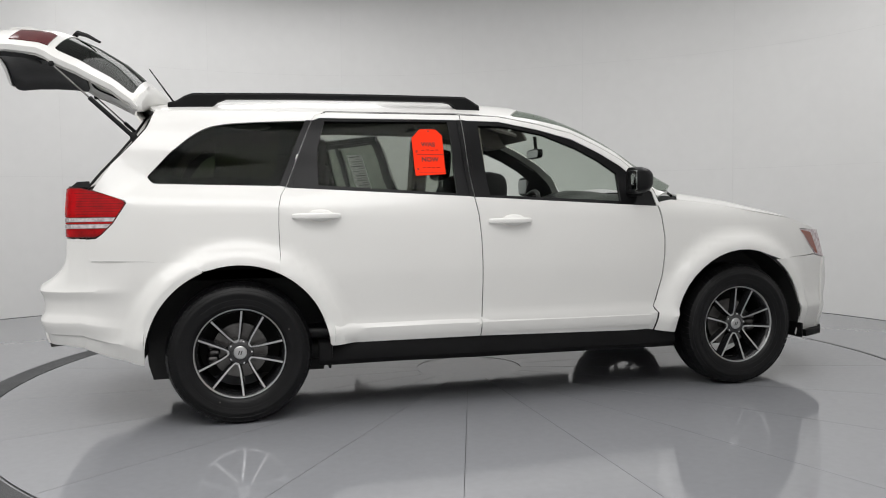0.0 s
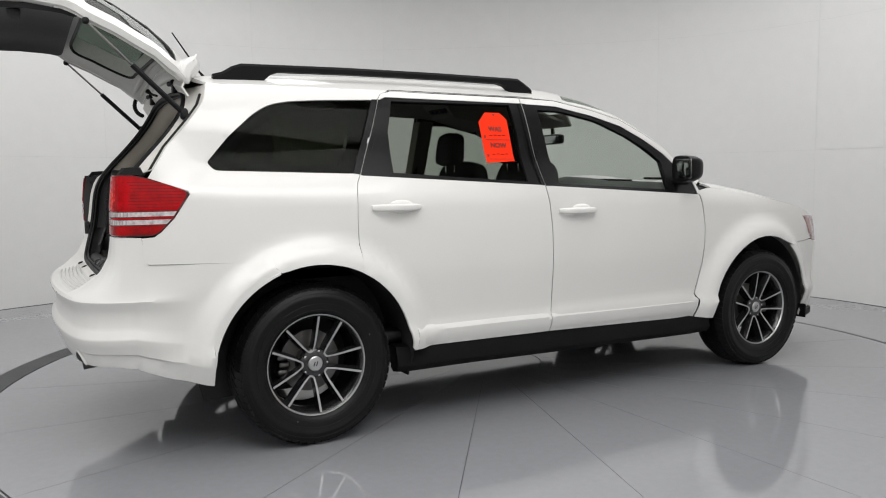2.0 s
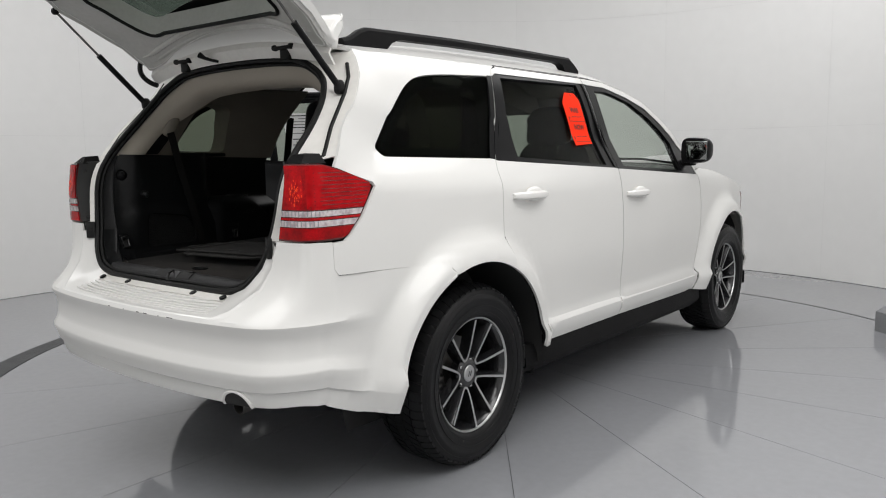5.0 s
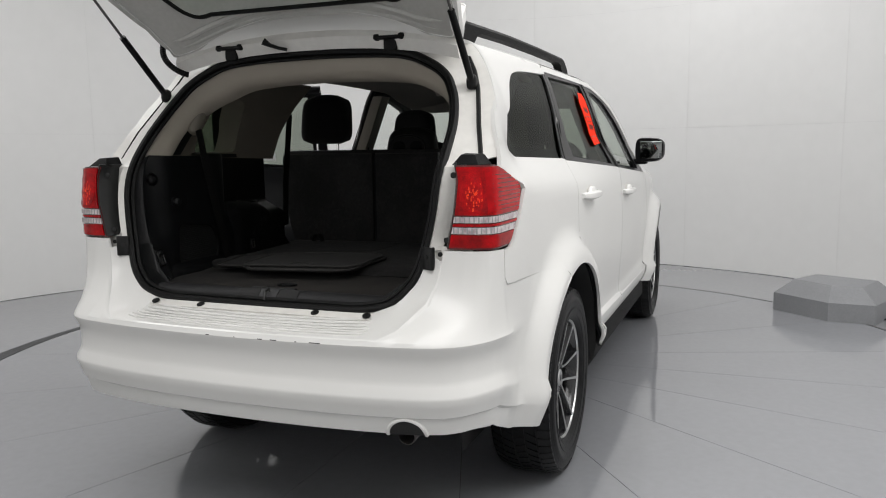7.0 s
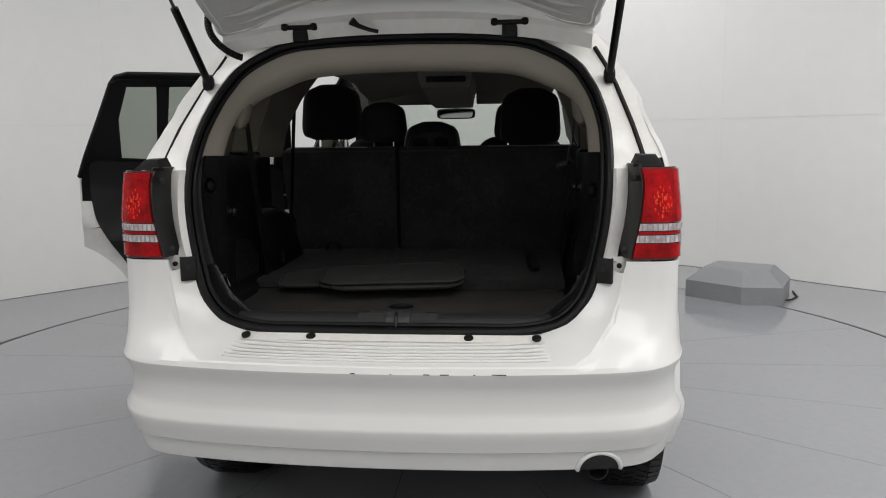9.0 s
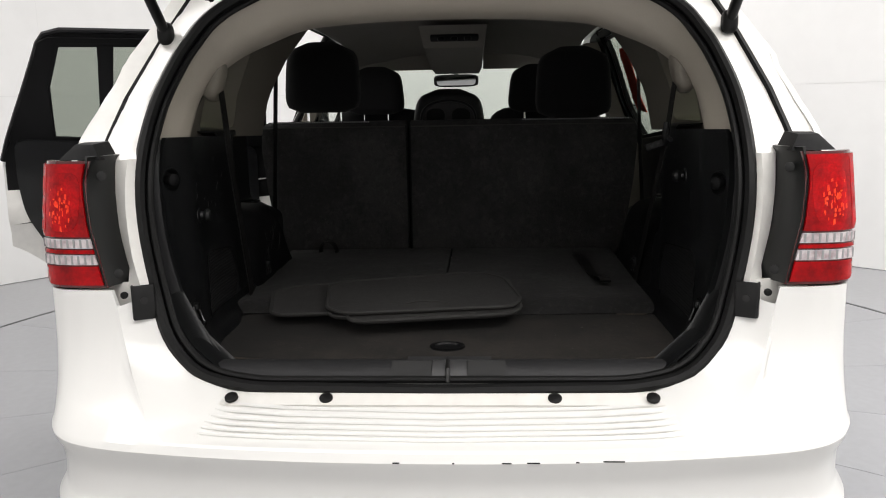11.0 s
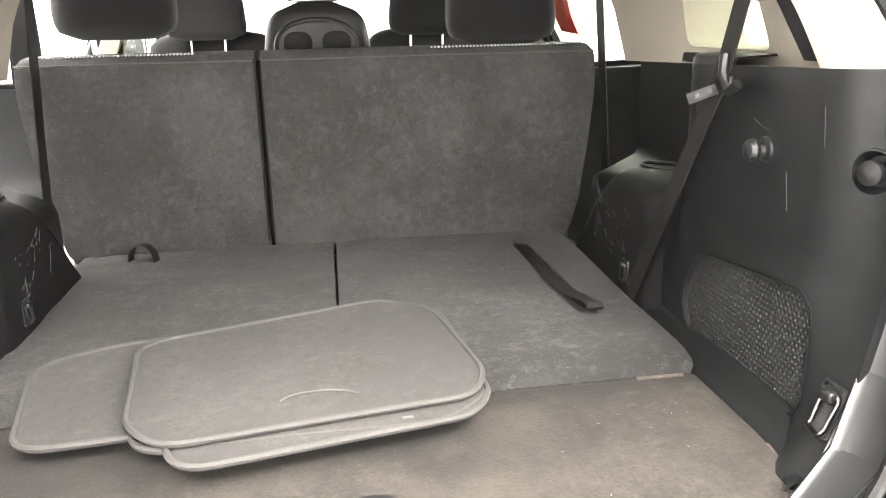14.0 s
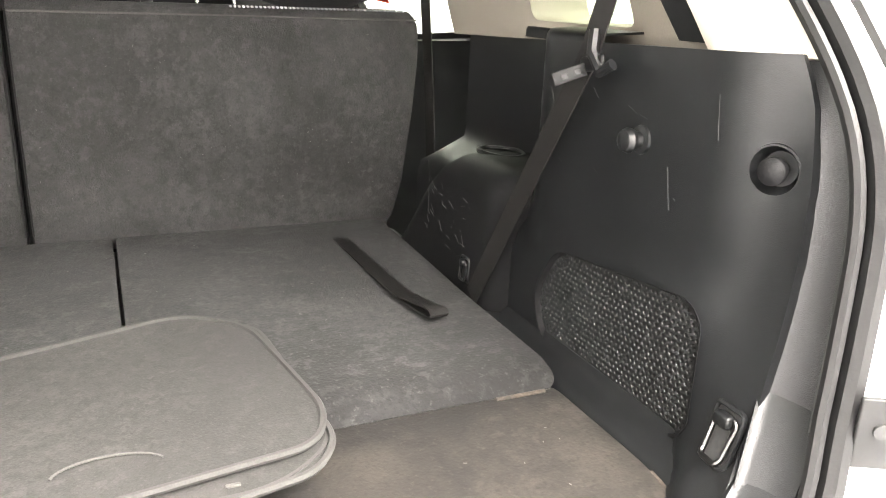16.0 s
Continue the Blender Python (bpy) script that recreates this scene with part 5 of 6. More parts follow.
    M = Matrix.Translation((kx, s * (trim_y(kx, kz, s) + .001), kz)) @ Matrix.Rotation(radians(90 * s), 4, "X")
    part("hook_knob", lathe(Geo(), [(.017, 0), (.016, .004), (.010, .006), (.009, .012), (.013, .015), (.0145, .020), (.012, .026), (.006, .029), (.001, .0295)], M, 20), PLASTIC, st)
    tilt = math.atan2(s * (trim_y(cx + .015, cz, s) - trim_y(cx - .015, cz, s)), .03)
    M = Matrix.Translation((cx, s * trim_y(cx, cz, s), cz)) @ Matrix.Rotation(tilt, 4, "Z") @ Matrix.Rotation(radians(90 * s), 4, "X")
    part("knob_cup", lathe(Geo(), [(.0265, -.003), (.0255, .0012), (.0235, .0012), (.020, -.010), (.017, -.014), (.001, -.014)], M, 28, False), PLASTIC, st)
    part("knob", lathe(Geo(), [(.009, -.014), (.010, -.004), (.0135, .001), (.0135, .008), (.009, .013), (.001, .015)], M, 20), TRIM, st)
    lashing_eye(s, -.682, lambda x, z: trim_y(x, z, s), .878, .88, st)
    lashing_eye(s, -.116, lambda x, z: wy, .862, .62, st)
    # scuffs on the plastic
    rnd = random.Random(7 if s > 0 else 4)
    for _ in range(60):
        x, z = rnd.uniform(-.60, -.24), rnd.uniform(1.02, 1.18)
        if rnd.random() < .55:
            x, z = rnd.uniform(-.12, .05), rnd.uniform(.87, .97)
        a, ln = rnd.gauss(.5, .5), rnd.uniform(.003, .022)
        if rnd.random() < .12:
            a, ln = rnd.gauss(1.45, .15), rnd.uniform(.03, .06)
        yy = (lambda x, z: trim_y(x, z, s) - .0004) if x < -.2 else (lambda x, z: wy - .0004)
        pts = [(x + ln * t * math.cos(a), s * yy(x + ln * t * math.cos(a), z + ln * t * math.sin(a)), z + ln * t * math.sin(a)) for t in (0, .5, 1)]
        part("scuff", ribbon(Geo(), pts, (math.sin(a), 0, -math.cos(a)), rnd.uniform(.0004, .0009), .0002), SCUFF, st)
    # beige upper trim round the quarter window
    hole = rounded([(-.375, 1.247), (-.352, 1.30), (-.29, 1.425), (-.20, 1.475), (-.10, 1.45), (-.095, 1.32), (-.11, 1.247)], .025)
    ol = [(opening_x(z) + .012, z) for z in (1.238, 1.30, 1.36, 1.42, 1.48, 1.53)] + [(.34, 1.545), (.25, 1.38), (.18, 1.215)]
    up = lambda x, z: (x, s * min(half_width(x, z) - .085, lerp(z, [1.2, 1.33, 1.45, 1.55], [.60, .585, .535, .47])), z)
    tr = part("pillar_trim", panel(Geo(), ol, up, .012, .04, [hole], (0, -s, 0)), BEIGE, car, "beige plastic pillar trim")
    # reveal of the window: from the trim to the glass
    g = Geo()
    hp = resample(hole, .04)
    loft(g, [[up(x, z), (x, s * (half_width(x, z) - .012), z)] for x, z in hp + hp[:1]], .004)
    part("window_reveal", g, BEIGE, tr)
    rows = []
    for x in np.linspace(-.385, -.10, 16):
        x = float(x)
        y0, y1 = min(trim_y(x, 1.235, s), abs(up(x, 1.24)[1]) - .004), half_width(x, 1.25) - .012
        rows.append([(x, s * y0, 1.226), (x, s * (y0 + .001), 1.238), (x, s * (y0 + .006), 1.2445), (x, s * (y0 * .6 + y1 * .4), 1.2475), (x, s * y1, 1.250)])
    part("window_ledge", loft(Geo(), rows, .003, out=(0, 0, 1)), PLASTIC, st, "black ledge below the quarter window", 60)
    part("belt_slot", panel(Geo(), [(-.525, 1.242), (-.462, 1.242), (-.41, 1.305), (-.345, 1.42), (-.385, 1.43), (-.475, 1.305)], lambda x, z: (x, up(x, z)[1] - s * .010, z), .004, .04, (), (0, -s, 0)), PLASTIC, tr)
    # third-row belt
    g = Geo()
    pillow(g, (-.425, s * .530, 1.365), (.055, .045, .105), .7, Euler((s * .15, .45, 0)).to_matrix().to_4x4(), 16, 10)
    part("belt_guide", g, BEIGE, car, "beige belt guide")
    low = (-.15, -.496, .826) if s < 0 else (-.30, .512, .828)
    midp = (-.398, -.508, 1.217) if s < 0 else (-.402, .514, 1.19)
    g = Geo()
    ribbon(g, [(-.44, s * .512, 1.335), midp, tuple((np.array(midp) + low) / 2), low], (1, 0, .3), .036, .001)
    part("seat_belt", g, WEBBING, car, "dark seat belt webbing")
    if s < 0:
        g = Geo()
        box(g, (-.418, -.502, 1.213), (.044, .007, .018), .003, Euler((0, radians(8), 0)).to_matrix().to_4x4())
        Mt = Matrix.Translation((-.405, -.480, 1.199)) @ Euler((radians(-14), radians(20), radians(70))).to_matrix().to_4x4() @ Matrix.Rotation(radians(-70), 4, "X")
        box(g, Mt.translation, (.040, .016, .003), .0014, Mt.to_3x3().to_4x4())
        tongue = part("belt_tongue", g, DARKSTEEL, car, "steel belt tongue with two slots")
        for q in (-.010, .006):
            part("slot", box(Geo(), Mt @ Vector((q, 0, 0)), (.008, .007, .0042), .001, Mt.to_3x3().to_4x4()), GAP, tongue)
        g = Geo()
        tube(g, [(-.412, -.505, 1.250), (-.418, -.500, 1.225), (-.440, -.498, 1.205), (-.455, -.503, 1.215)], .007, 8)
        part("belt_stop", g, PLASTIC, car)
    # second-row belt by the door
    g = Geo()
    ribbon(g, [(.30, s * .575, 1.42), (.26, s * .585, 1.10), (.27, s * .60, .90)], (1, 0, 0), .045, .001)
    part("seat_belt", g, WEBBING, car)
    # front pillar between the doors
    g = Geo()
    loft(g, [[(1.20, s * (half_width(1.2, z) - .05), z), (1.22, s * (half_width(1.2, z) - .10), z), (1.32, s * (half_width(1.3, z) - .10), z), (1.34, s * (half_width(1.3, z) - .05), z)] for z in (.45, .8, 1.1, 1.25, 1.4, 1.55)], .01)
    part("middle_pillar_trim", g, BEIGE if s else PLASTIC, car)
    g = Geo()
    tube(g, [(1.25, s * .64, 1.50), (1.24, s * .66, 1.2), (1.15, s * .70, .8)], .022, 6, False, .12)
    part("front_belt", g, WEBBING, car)

# floor of the boot
g = Geo()
box(g, (-.21, 0, .75), (1.13, 1.10, .088), .01)
part("boot_floor_base", g, PLASTIC, car)
REARP = rounded([(-.410, -.488), (-.410, .505), (-.60, .492), (-.69, .482), (-.735, .44), (-.752, .36), (-.758, .0), (-.752, -.36), (-.735, -.44), (-.69, -.479), (-.60, -.489)], .025)
part("boot_floor_panel", panel(Geo(), REARP, lambda x, y: (x, y, .801 - .004 * smooth(-.72, -.76, x)), .022, .05, (), (0, 0, 1)), WORN, car, "worn brown-grey carpeted boot floor panel")
for y0, y1, x0 in ((.021, .528, -.408), (-.492, .015, -.424)):
    g = Geo()
    ol = rounded([(x0, y0), (x0, y1), (.33, y1 + (.03 if y1 > .1 else 0)), (.33, y0 - (.012 if y0 < -.1 else 0))], .02)
    def back_at(x, y):
        k = max(smooth(x0 + .075, x0, x), .55 * smooth(.035, 0, min(abs(y - y0) if y0 < -.1 else 1, abs(y - y1) if y1 > .1 else 1)))
        return (x, y, .826 - .024 * (1 - math.sqrt(max(0, 1 - k ** 2))) + .0025 * math.sin(11 * x + 3) * math.sin(7 * y + 1))
    panel(g, ol, back_at, .035, .03, (), (0, 0, 1))
    part("folded_seat_back", g, CARPET, car, "dark carpeted back of a folded third-row seat", 70)
part("pull_loop", ribbon(Geo(), [(.20, -.382, .829), (.05, -.384, .831), (-.10, -.388, .832), (-.15, -.392, .833), (-.19, -.397, .8335), (-.222, -.401, .835), (-.234, -.402, .838), (-.238, -.402, .8425), (-.232, -.402, .8465), (-.215, -.401, .8465), (-.19, -.398, .842), (-.145, -.392, .8355)], (0, 1, 0), .029, .001), WEBBING, car, "black webbing pull loop")
part("pull_loop", ribbon(Geo(), [(.262 + .012 * math.cos(a), .421 + .029 * math.cos(a), .829 + .036 * math.sin(a)) for a in np.linspace(math.pi, -.1, 15)], (1, -.25, 0), .024, .001), WEBBING, car)
g = Geo()
lathe(g, [(.034, .801), (.034, .806), (.026, .806), (.022, .802)], Matrix.Translation((-.676, -.008, 0)) @ Matrix.Diagonal((.8, 1.05, 1, 1)), 28, False)
lathe(g, [(.024, .8025), (.001, .8035)], Matrix.Translation((-.676, -.008, 0)) @ Matrix.Diagonal((.8, 1.05, 1, 1)), 28, False)
part("floor_latch", g, GLOSSBLACK, car, "black round floor latch")
for pts in ([(-.748, -.38), (-.733, -.442), (-.715, -.462), (-.69, -.479), (-.62, -.488)], [(-.751, -.36), (-.755, -.2), (-.757, -.12)], [(-.751, .36), (-.735, .44), (-.715, .46)], [(-.425, -.47), (-.425, -.40)]):
    part("worn_edge", tube(Geo(), [(x, y, .7985 if x < -.5 else .8015) for x, y in pts], .0035, 6), TAN, car)
# loading sill
rows = [[(-.755, y, .800), (-.765, y, .806), (-.785, y, .804), (-.803, y, .79), (-.812, y, .772)] for y in np.linspace(-.50, .50, 17)]
part("loading_sill", loft(Geo(), rows, .008, out=(0, 0, 1)), GREYPLASTIC, car, "black plastic loading sill")
g = Geo()
loft(g, [[(-.755, y, .8035), (-.763, y, .8105), (-.782, y, .8095)] for y in (-.098, -.05, 0, .066)], .002, out=(0, 0, 1))
loft(g, [[(-.780, y, .8100), (-.787, y, .8075), (-.805, y, .7935), (-.816, y, .774)] for y in (-.050, -.017, .016)], .002, out=(0, 0, 1))
lp = part("latch_plate", g, LATCH, car, "pale grey latch plate")
# Black sheets over the sill stand in for two shaded recesses.
for y0, y1 in ((-.125, -.052), (.018, .095)):
    part("latch_dark_patch", loft(Geo(), [[(-.782, y, .8085), (-.788, y, .8060), (-.804, y, .7925), (-.811, y, .780)] for y in (y0, (y0 + y1) / 2, y1)], .002, out=(0, 0, 1)), GAP, car)
part("striker", tube(Geo(), [(-.792, -.014, .797), (-.795, -.014, .812), (-.814, -.014, .803), (-.820, -.014, .778)], .0042, 8), EYESTEEL, lp, "steel striker")

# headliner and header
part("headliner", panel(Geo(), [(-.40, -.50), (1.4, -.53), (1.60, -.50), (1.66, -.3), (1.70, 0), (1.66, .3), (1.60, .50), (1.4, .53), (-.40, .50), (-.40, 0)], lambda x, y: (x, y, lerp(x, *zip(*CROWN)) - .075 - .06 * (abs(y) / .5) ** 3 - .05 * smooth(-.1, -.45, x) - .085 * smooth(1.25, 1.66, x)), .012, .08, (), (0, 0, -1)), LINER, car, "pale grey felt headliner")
rows = []
arch = [q for q in opening_loop(-.012, -.004) if q[2] > 1.25]
foot = [(opening_x(1.238) + .004, math.copysign(opening_y(1.238) - .012, arch[i][1]), 1.238) for i in (0, -1)]
for x, y, z in [foot[0]] + arch + [foot[1]]:
    k = smooth(1.30, 1.56, z)
    d = Vector((y, z - 1.18)).normalized()
    rows.append([(x, y, z), (x + .025 - .013 * k, y - .012 * d.x, z - .020 * k), (x + .055 - .030 * k, y - d.x * .026, z - .048 * k), (x + .085 - .042 * k, y - d.x * .038, z - .074 * k), (x + .12, y - d.x * .03, z - .084 * k)])
part("header_trim", loft(Geo(), rows, .006), LIGHTBEIGE, car, "lightened beige trim round the upper opening", 60)
for y in (-.40, .42):
    part("coat_hook", tube(Geo(), [(-.05, y, 1.60), (-.07, y, 1.56), (-.05, y + .02, 1.545)], .008, 6), LINER, car)
g = Geo()
hull(g, [(x, .03 + y, z) for x, w, z in ((1.05, .14, 1.62), (1.12, .125, 1.535), (1.48, .118, 1.468), (1.62, .105, 1.448), (1.68, .105, 1.455), (1.70, .13, 1.60)) for y in (-w, w)])
oc = part("overhead_console", g, LINER, car, "grey overhead console")
part("vent_slot", box(Geo(), (1.080, .025, 1.572), (.014, .20, .032), .006, Euler((0, radians(-42), 0)).to_matrix().to_4x4()), GAP, oc)
for y in (-.03, .025, .08):
    part("switch", pillow(Geo(), (1.068, y, 1.567), (.02, .030, .020), .8, None, 12, 8), PLASTIC, oc)
for y in (.34, -.29):
    part("sun_visor", box(Geo(), (1.650, y, 1.508), (.016, .39, .085), .007, Euler((0, radians(-30), 0)).to_matrix().to_4x4()), LINER, car, "folded pale sun visor")
g = Geo()
pillow(g, (1.93, .045, 1.425), (.035, .235, .065), .45)
rm = part("rear_view_mirror", g, GLOSSBLACK, car, "black rear view mirror")
part("stem", tube(Geo(), [(1.94, .045, 1.44), (1.93, .045, 1.54)], .012, 8), GLOSSBLACK, rm)
part("mirror_glass", panel(Geo(), rounded([(-.055, 1.400), (.145, 1.400), (.150, 1.447), (-.060, 1.447)], .02), lambda y, z: (1.9105, y, z), .002, .05, (), (-1, 0, 0)), MIRROR, rm)

# second row
def seat_posts(parent, x, y, z0, z1):
    for dy in (-.055, .055):
        part("headrest_post", tube(Geo(), [(x, y + dy, z0), (x, y + dy, z1)], .006, 8), CHROME, parent)


def headrest(g, x, y, z0, z1, w0, w1, d):
    """A padded block, wider at its foot, with a domed top."""
    rows = []
    for t in np.linspace(0, 1, 15):
        t = float(t)
        e = (1 - abs(2 * t - 1) ** 5) ** .42 if 0 < t < 1 else .03
        w, k = (w0 + (w1 - w0) * t) / 2 * (.55 + .45 * e), d / 2 * (.35 + .65 * e)
        z = z0 + (z1 - z0) * t
        rows.append([(x + k * math.copysign(abs(math.cos(a)) ** .55, math.cos(a)) + .02 * (t - .5), y + w * math.copysign(abs(math.sin(a)) ** .5, math.sin(a)), z - .016 * (abs(math.sin(a)) ** 3) * smooth(.5, 1, t)) for a in np.linspace(0, 2 * math.pi, 28, False)])
    loft(g, rows, closed=True)
    g.add(rows[0], [tuple(range(28))])
    g.add(rows[-1], [tuple(range(28))])
    return g


for y0, y1, hy, hz in ((.161, .645, .449, 1.280), (-.588, .152, -.389, 1.250)):
    g = Geo()
    w = y1 - y0
    rows = []
    for z, dx, dw in ((.80, .02, .060), (.83, .004, .048), (.90, 0, .030), (1.05, 0, .009), (1.15, 0, 0), (1.20, .0, .0), (1.222, .003, .001), (1.236, .010, .005), (1.246, .022, .012), (1.250, .036, .020)):
        rows.append([(.332 + dx, y0 + dw * (y0 < -.3) + .002, z), (.326 + dx, (y0 + y1) / 2 - w * .3, z), (.325 + dx, (y0 + y1) / 2, z), (.326 + dx, (y0 + y1) / 2 + w * .3, z), (.332 + dx, y1 - dw * (y1 > .3) - .002, z), (.40, y1 - dw * (y1 > .3), z), (.46 + .04 * (1.24 - z), y1 - .02, z), (.46 + .04 * (1.24 - z), y0 + .02, z), (.40, y0 + dw * (y0 < -.3), z)])
    loft(g, rows, closed=True)
    g.add(rows[-1], [tuple(range(9))])
    g.add(rows[0], [tuple(range(9))[::-1]])
    rs = part("rear_seat_back", g, SEATCLOTH, car, "dark grey carpeted back of a second-row seat", 28)
    part("edge_piping", tube(Geo(), [(.3345, y0 + .004, 1.232), (.3345, y1 - .004, 1.232)], .0022, 6), STITCH, rs)
    part("edge_piping", tube(Geo(), [(.330, (y0 if y0 > 0 else y1) + (.002 if y0 > 0 else -.002), z) for z in (.84, 1.0, 1.2, 1.236)], .0022, 6), CLOTH, rs)
    g = Geo()
    band = .34 if w > .6 else .32
    for i in range(44):
        yy = hy - band / 2 + band * i / 43
        box(g, (.352, yy, 1.2485), (.016, .0032, .004), .001, None, 1)
    tagged(part("woven_band", g, SILVERPLASTIC, rs, "grey woven band along the seat top"), kind="stuff")
    g = Geo()
    headrest(g, .43, hy, hz, hz + .232, .258, .232, .12)
    part("headrest", g, CLOTH, rs, "black cloth headrest", 60)
    seat_posts(rs, .43, hy, 1.23, hz + .03)
    g = Geo()
    box(g, (.70, (y0 + y1) / 2, .70), (.52, w - .01, .26), .06, None, 3)
    part("cushion", g, CLOTH, rs)
g = Geo()
headrest(g, .49, .028, 1.17, 1.353, .265, .215, .12)
ar = part("centre_headrest", g, LEATHER, car, "black leatherette centre headrest", 60)
part("inset", panel(Geo(), [(.028 + .085 * math.copysign(abs(math.cos(a)) ** .6, math.cos(a)), 1.262 + .042 * math.copysign(abs(math.sin(a)) ** .7, math.sin(a))) for a in np.linspace(0, 2 * math.pi, 24, False)], lambda y, z: (.428 + .1 * max(0, z - 1.29), y, z), .006, .03, (), (-1, 0, 0)), GAP, ar)
part("inset_rim", tube(Geo(), [(.426, .028 + .092 * math.cos(a), 1.235 + .078 * max(0, math.sin(a)) ** .6) for a in np.linspace(0, math.pi, 21)], .005, 8), PLASTIC, ar)
for y in (-.015, .071):
    part("cup", pillow(Geo(), (.430, y, 1.262), (.02, .066, .052), .8, None, 16, 10), CLOTH, ar)

# Black strip added to keep the gap between the seat backs dark.
part("seat_gap_filler", box(Geo(), (.40, .1565, 1.01), (.05, .02, .44), .006), CLOTH, car)

# front seats, dashboard, wheel
for y in (.385, -.345):
    g = Geo()
    pillow(g, (1.42, y, .98), (.17, .50, .62), .45, Euler((0, radians(10), 0)).to_matrix().to_4x4())
    fs = part("front_seat", g, CLOTH, car, "black cloth front seat")
    g = Geo()
    headrest(g, 1.37, y + .01, 1.262, 1.475, .27, .225, .11)
    part("headrest", g, CLOTH, fs, "", 60)
    seat_posts(fs, 1.37, y + .01, 1.22, 1.32)
    part("cushion", box(Geo(), (1.72, y, .66), (.55, .5, .18), .06, None, 3), CLOTH, fs)
rows = []
for x, z in ((2.22, .55), (2.12, .78), (2.10, .90), (2.11, 1.04), (2.16, 1.105), (2.30, 1.135), (2.50, 1.125), (2.68, 1.10)):
    rows.append([(x, y, z - .05 * (abs(y) / .72) ** 4 + (.035 * math.exp(-((y - .37) / .16) ** 2) if z > 1 else 0)) for y in np.linspace(-.74, .74, 17)])
dash = part("dashboard", loft(Geo(), rows, .02), PLASTIC, car, "black moulded dashboard")
part("screen_surround", box(Geo(), (2.105, .0, .93), (.03, .26, .17), .012), GLOSSBLACK, dash)
for y in (.28, .37, .46):
    M = Matrix.Translation((2.125, y, 1.06)) @ Matrix.Rotation(radians(-90), 4, "Y")
    part("dial", lathe(Geo(), [(.042, 0), (.046, .012), (.038, .012), (.034, .002), (.001, .002)], M, 24), SILVERPLASTIC, dash)
M = Matrix.Translation((1.98, .37, 1.01)) @ Matrix.Rotation(radians(-66), 4, "Y")
g = Geo()
tube(g, [M @ Vector((.185 * math.cos(a), .185 * math.sin(a), 0)) for a in np.linspace(0, 2 * math.pi, 36, False)], .016, 10, True)
sw = part("steering_wheel", g, LEATHER, car, "black three-spoke steering wheel")
g = Geo()
for a in (0, 120, 240):
    a = radians(a + 180)
    tube(g, [M @ Vector((.05 * math.cos(a), .05 * math.sin(a), -.02)), M @ Vector((.18 * math.cos(a), .18 * math.sin(a), 0))], .016, 8)
lathe(g, [(.001, .012), (.06, .008), (.075, -.02), (.06, -.04), (.03, -.25), (.001, -.25)], M, 20, False)
part("spokes", g, PLASTIC, sw)
part("centre_console", box(Geo(), (1.85, 0, .68), (1.0, .22, .3), .04), PLASTIC, car)
part("cabin_floor", box(Geo(), (1.35, 0, .43), (2.1, 1.45, .06), .02), PLASTIC, car)
part("bulkhead", box(Geo(), (2.62, 0, .75), (.05, 1.4, .7), .02), GAP, car)

# ---- loose things in the boot ----
def floor_mat(pts, z, lift, label):
    """A carpet mat with a bound edge."""
    ol = rounded(pts, .05, 6)
    cx, cy = sum(p[0] for p in pts) / len(pts), sum(p[1] for p in pts) / len(pts)

    def at(x, y):
        return (x, y, z + lift * smooth(-.30, -.46, x) * 0 + .003 * math.sin(9 * x + 5 * y))
    m = tagged(part("floor_mat", panel(Geo(), ol, at, .006, .04, (), (0, 0, 1)), MATCLOTH), label, "floor mat", "mats piled on the boot floor")
    part("binding", tube(Geo(), [at(x, y) for x, y in resample(ol, .04)], .0042, 6, True), PIPING, m)
    return m, at


floor_mat([(-.529, .404), (-.281, .462), (-.22, .364), (-.17, .08), (-.50, .05)], .832, 0, "grey carpet car mat lying under the pile")
floor_mat([(-.563, .263), (-.27, .30), (-.15, .0), (-.19, -.145), (-.50, -.172), (-.56, -.1)], .833, 0, "grey carpet car mat in the pile")
floor_mat([(-.620, .205), (-.27, .30), (-.12, .02), (-.17, -.15), (-.50, -.172), (-.55, -.14)], .836, 0, "grey carpet car mat near the pile's top")
topmat, at = floor_mat([(-.575, .225), (-.515, .277), (-.36, .300), (-.25, .318), (-.12, -.060), (-.19, -.138), (-.45, -.174), (-.515, -.15)], .844, 0, "grey carpet car mat on top of the pile")
part("logo_curve", tube(Geo(), [(-.495 + .026 * math.sin(t), .045 + .050 * -math.cos(t), .8482) for t in np.linspace(.25, math.pi - .1, 13)], .0014, 6), STITCH, topmat)
part("mat_label", box(Geo(), (-.545, -.060, .8390), (.005, .014, .003), .001), STITCH, topmat)

# lint and crumbs on the carpets
rnd = random.Random(21)
g = Geo()
for _ in range(150):
    x, y = rnd.uniform(-.72, .28), rnd.uniform(-.46, .46)
    z = .8262 if x > -.38 else .8035
    if -.46 < x < -.38 or (-.63 < x < -.12 and -.18 < y < .45):
        continue
    a, ln = rnd.uniform(0, 3.14), rnd.uniform(.001, .0045)
    box(g, (x, y, z), (ln, .0007, .0006), .0002, Matrix.Rotation(a, 4, "Z"), 1)
for _ in range(70):
    y, z = rnd.uniform(-.55, .62), rnd.uniform(.88, 1.22)
    box(g, (.3245, y, z), (.0006, .0007, rnd.uniform(.001, .004)), .0002, Matrix.Rotation(rnd.uniform(0, 3.14), 4, "X"), 1)
tagged(part("lint", g, LINT, car), kind="stuff")
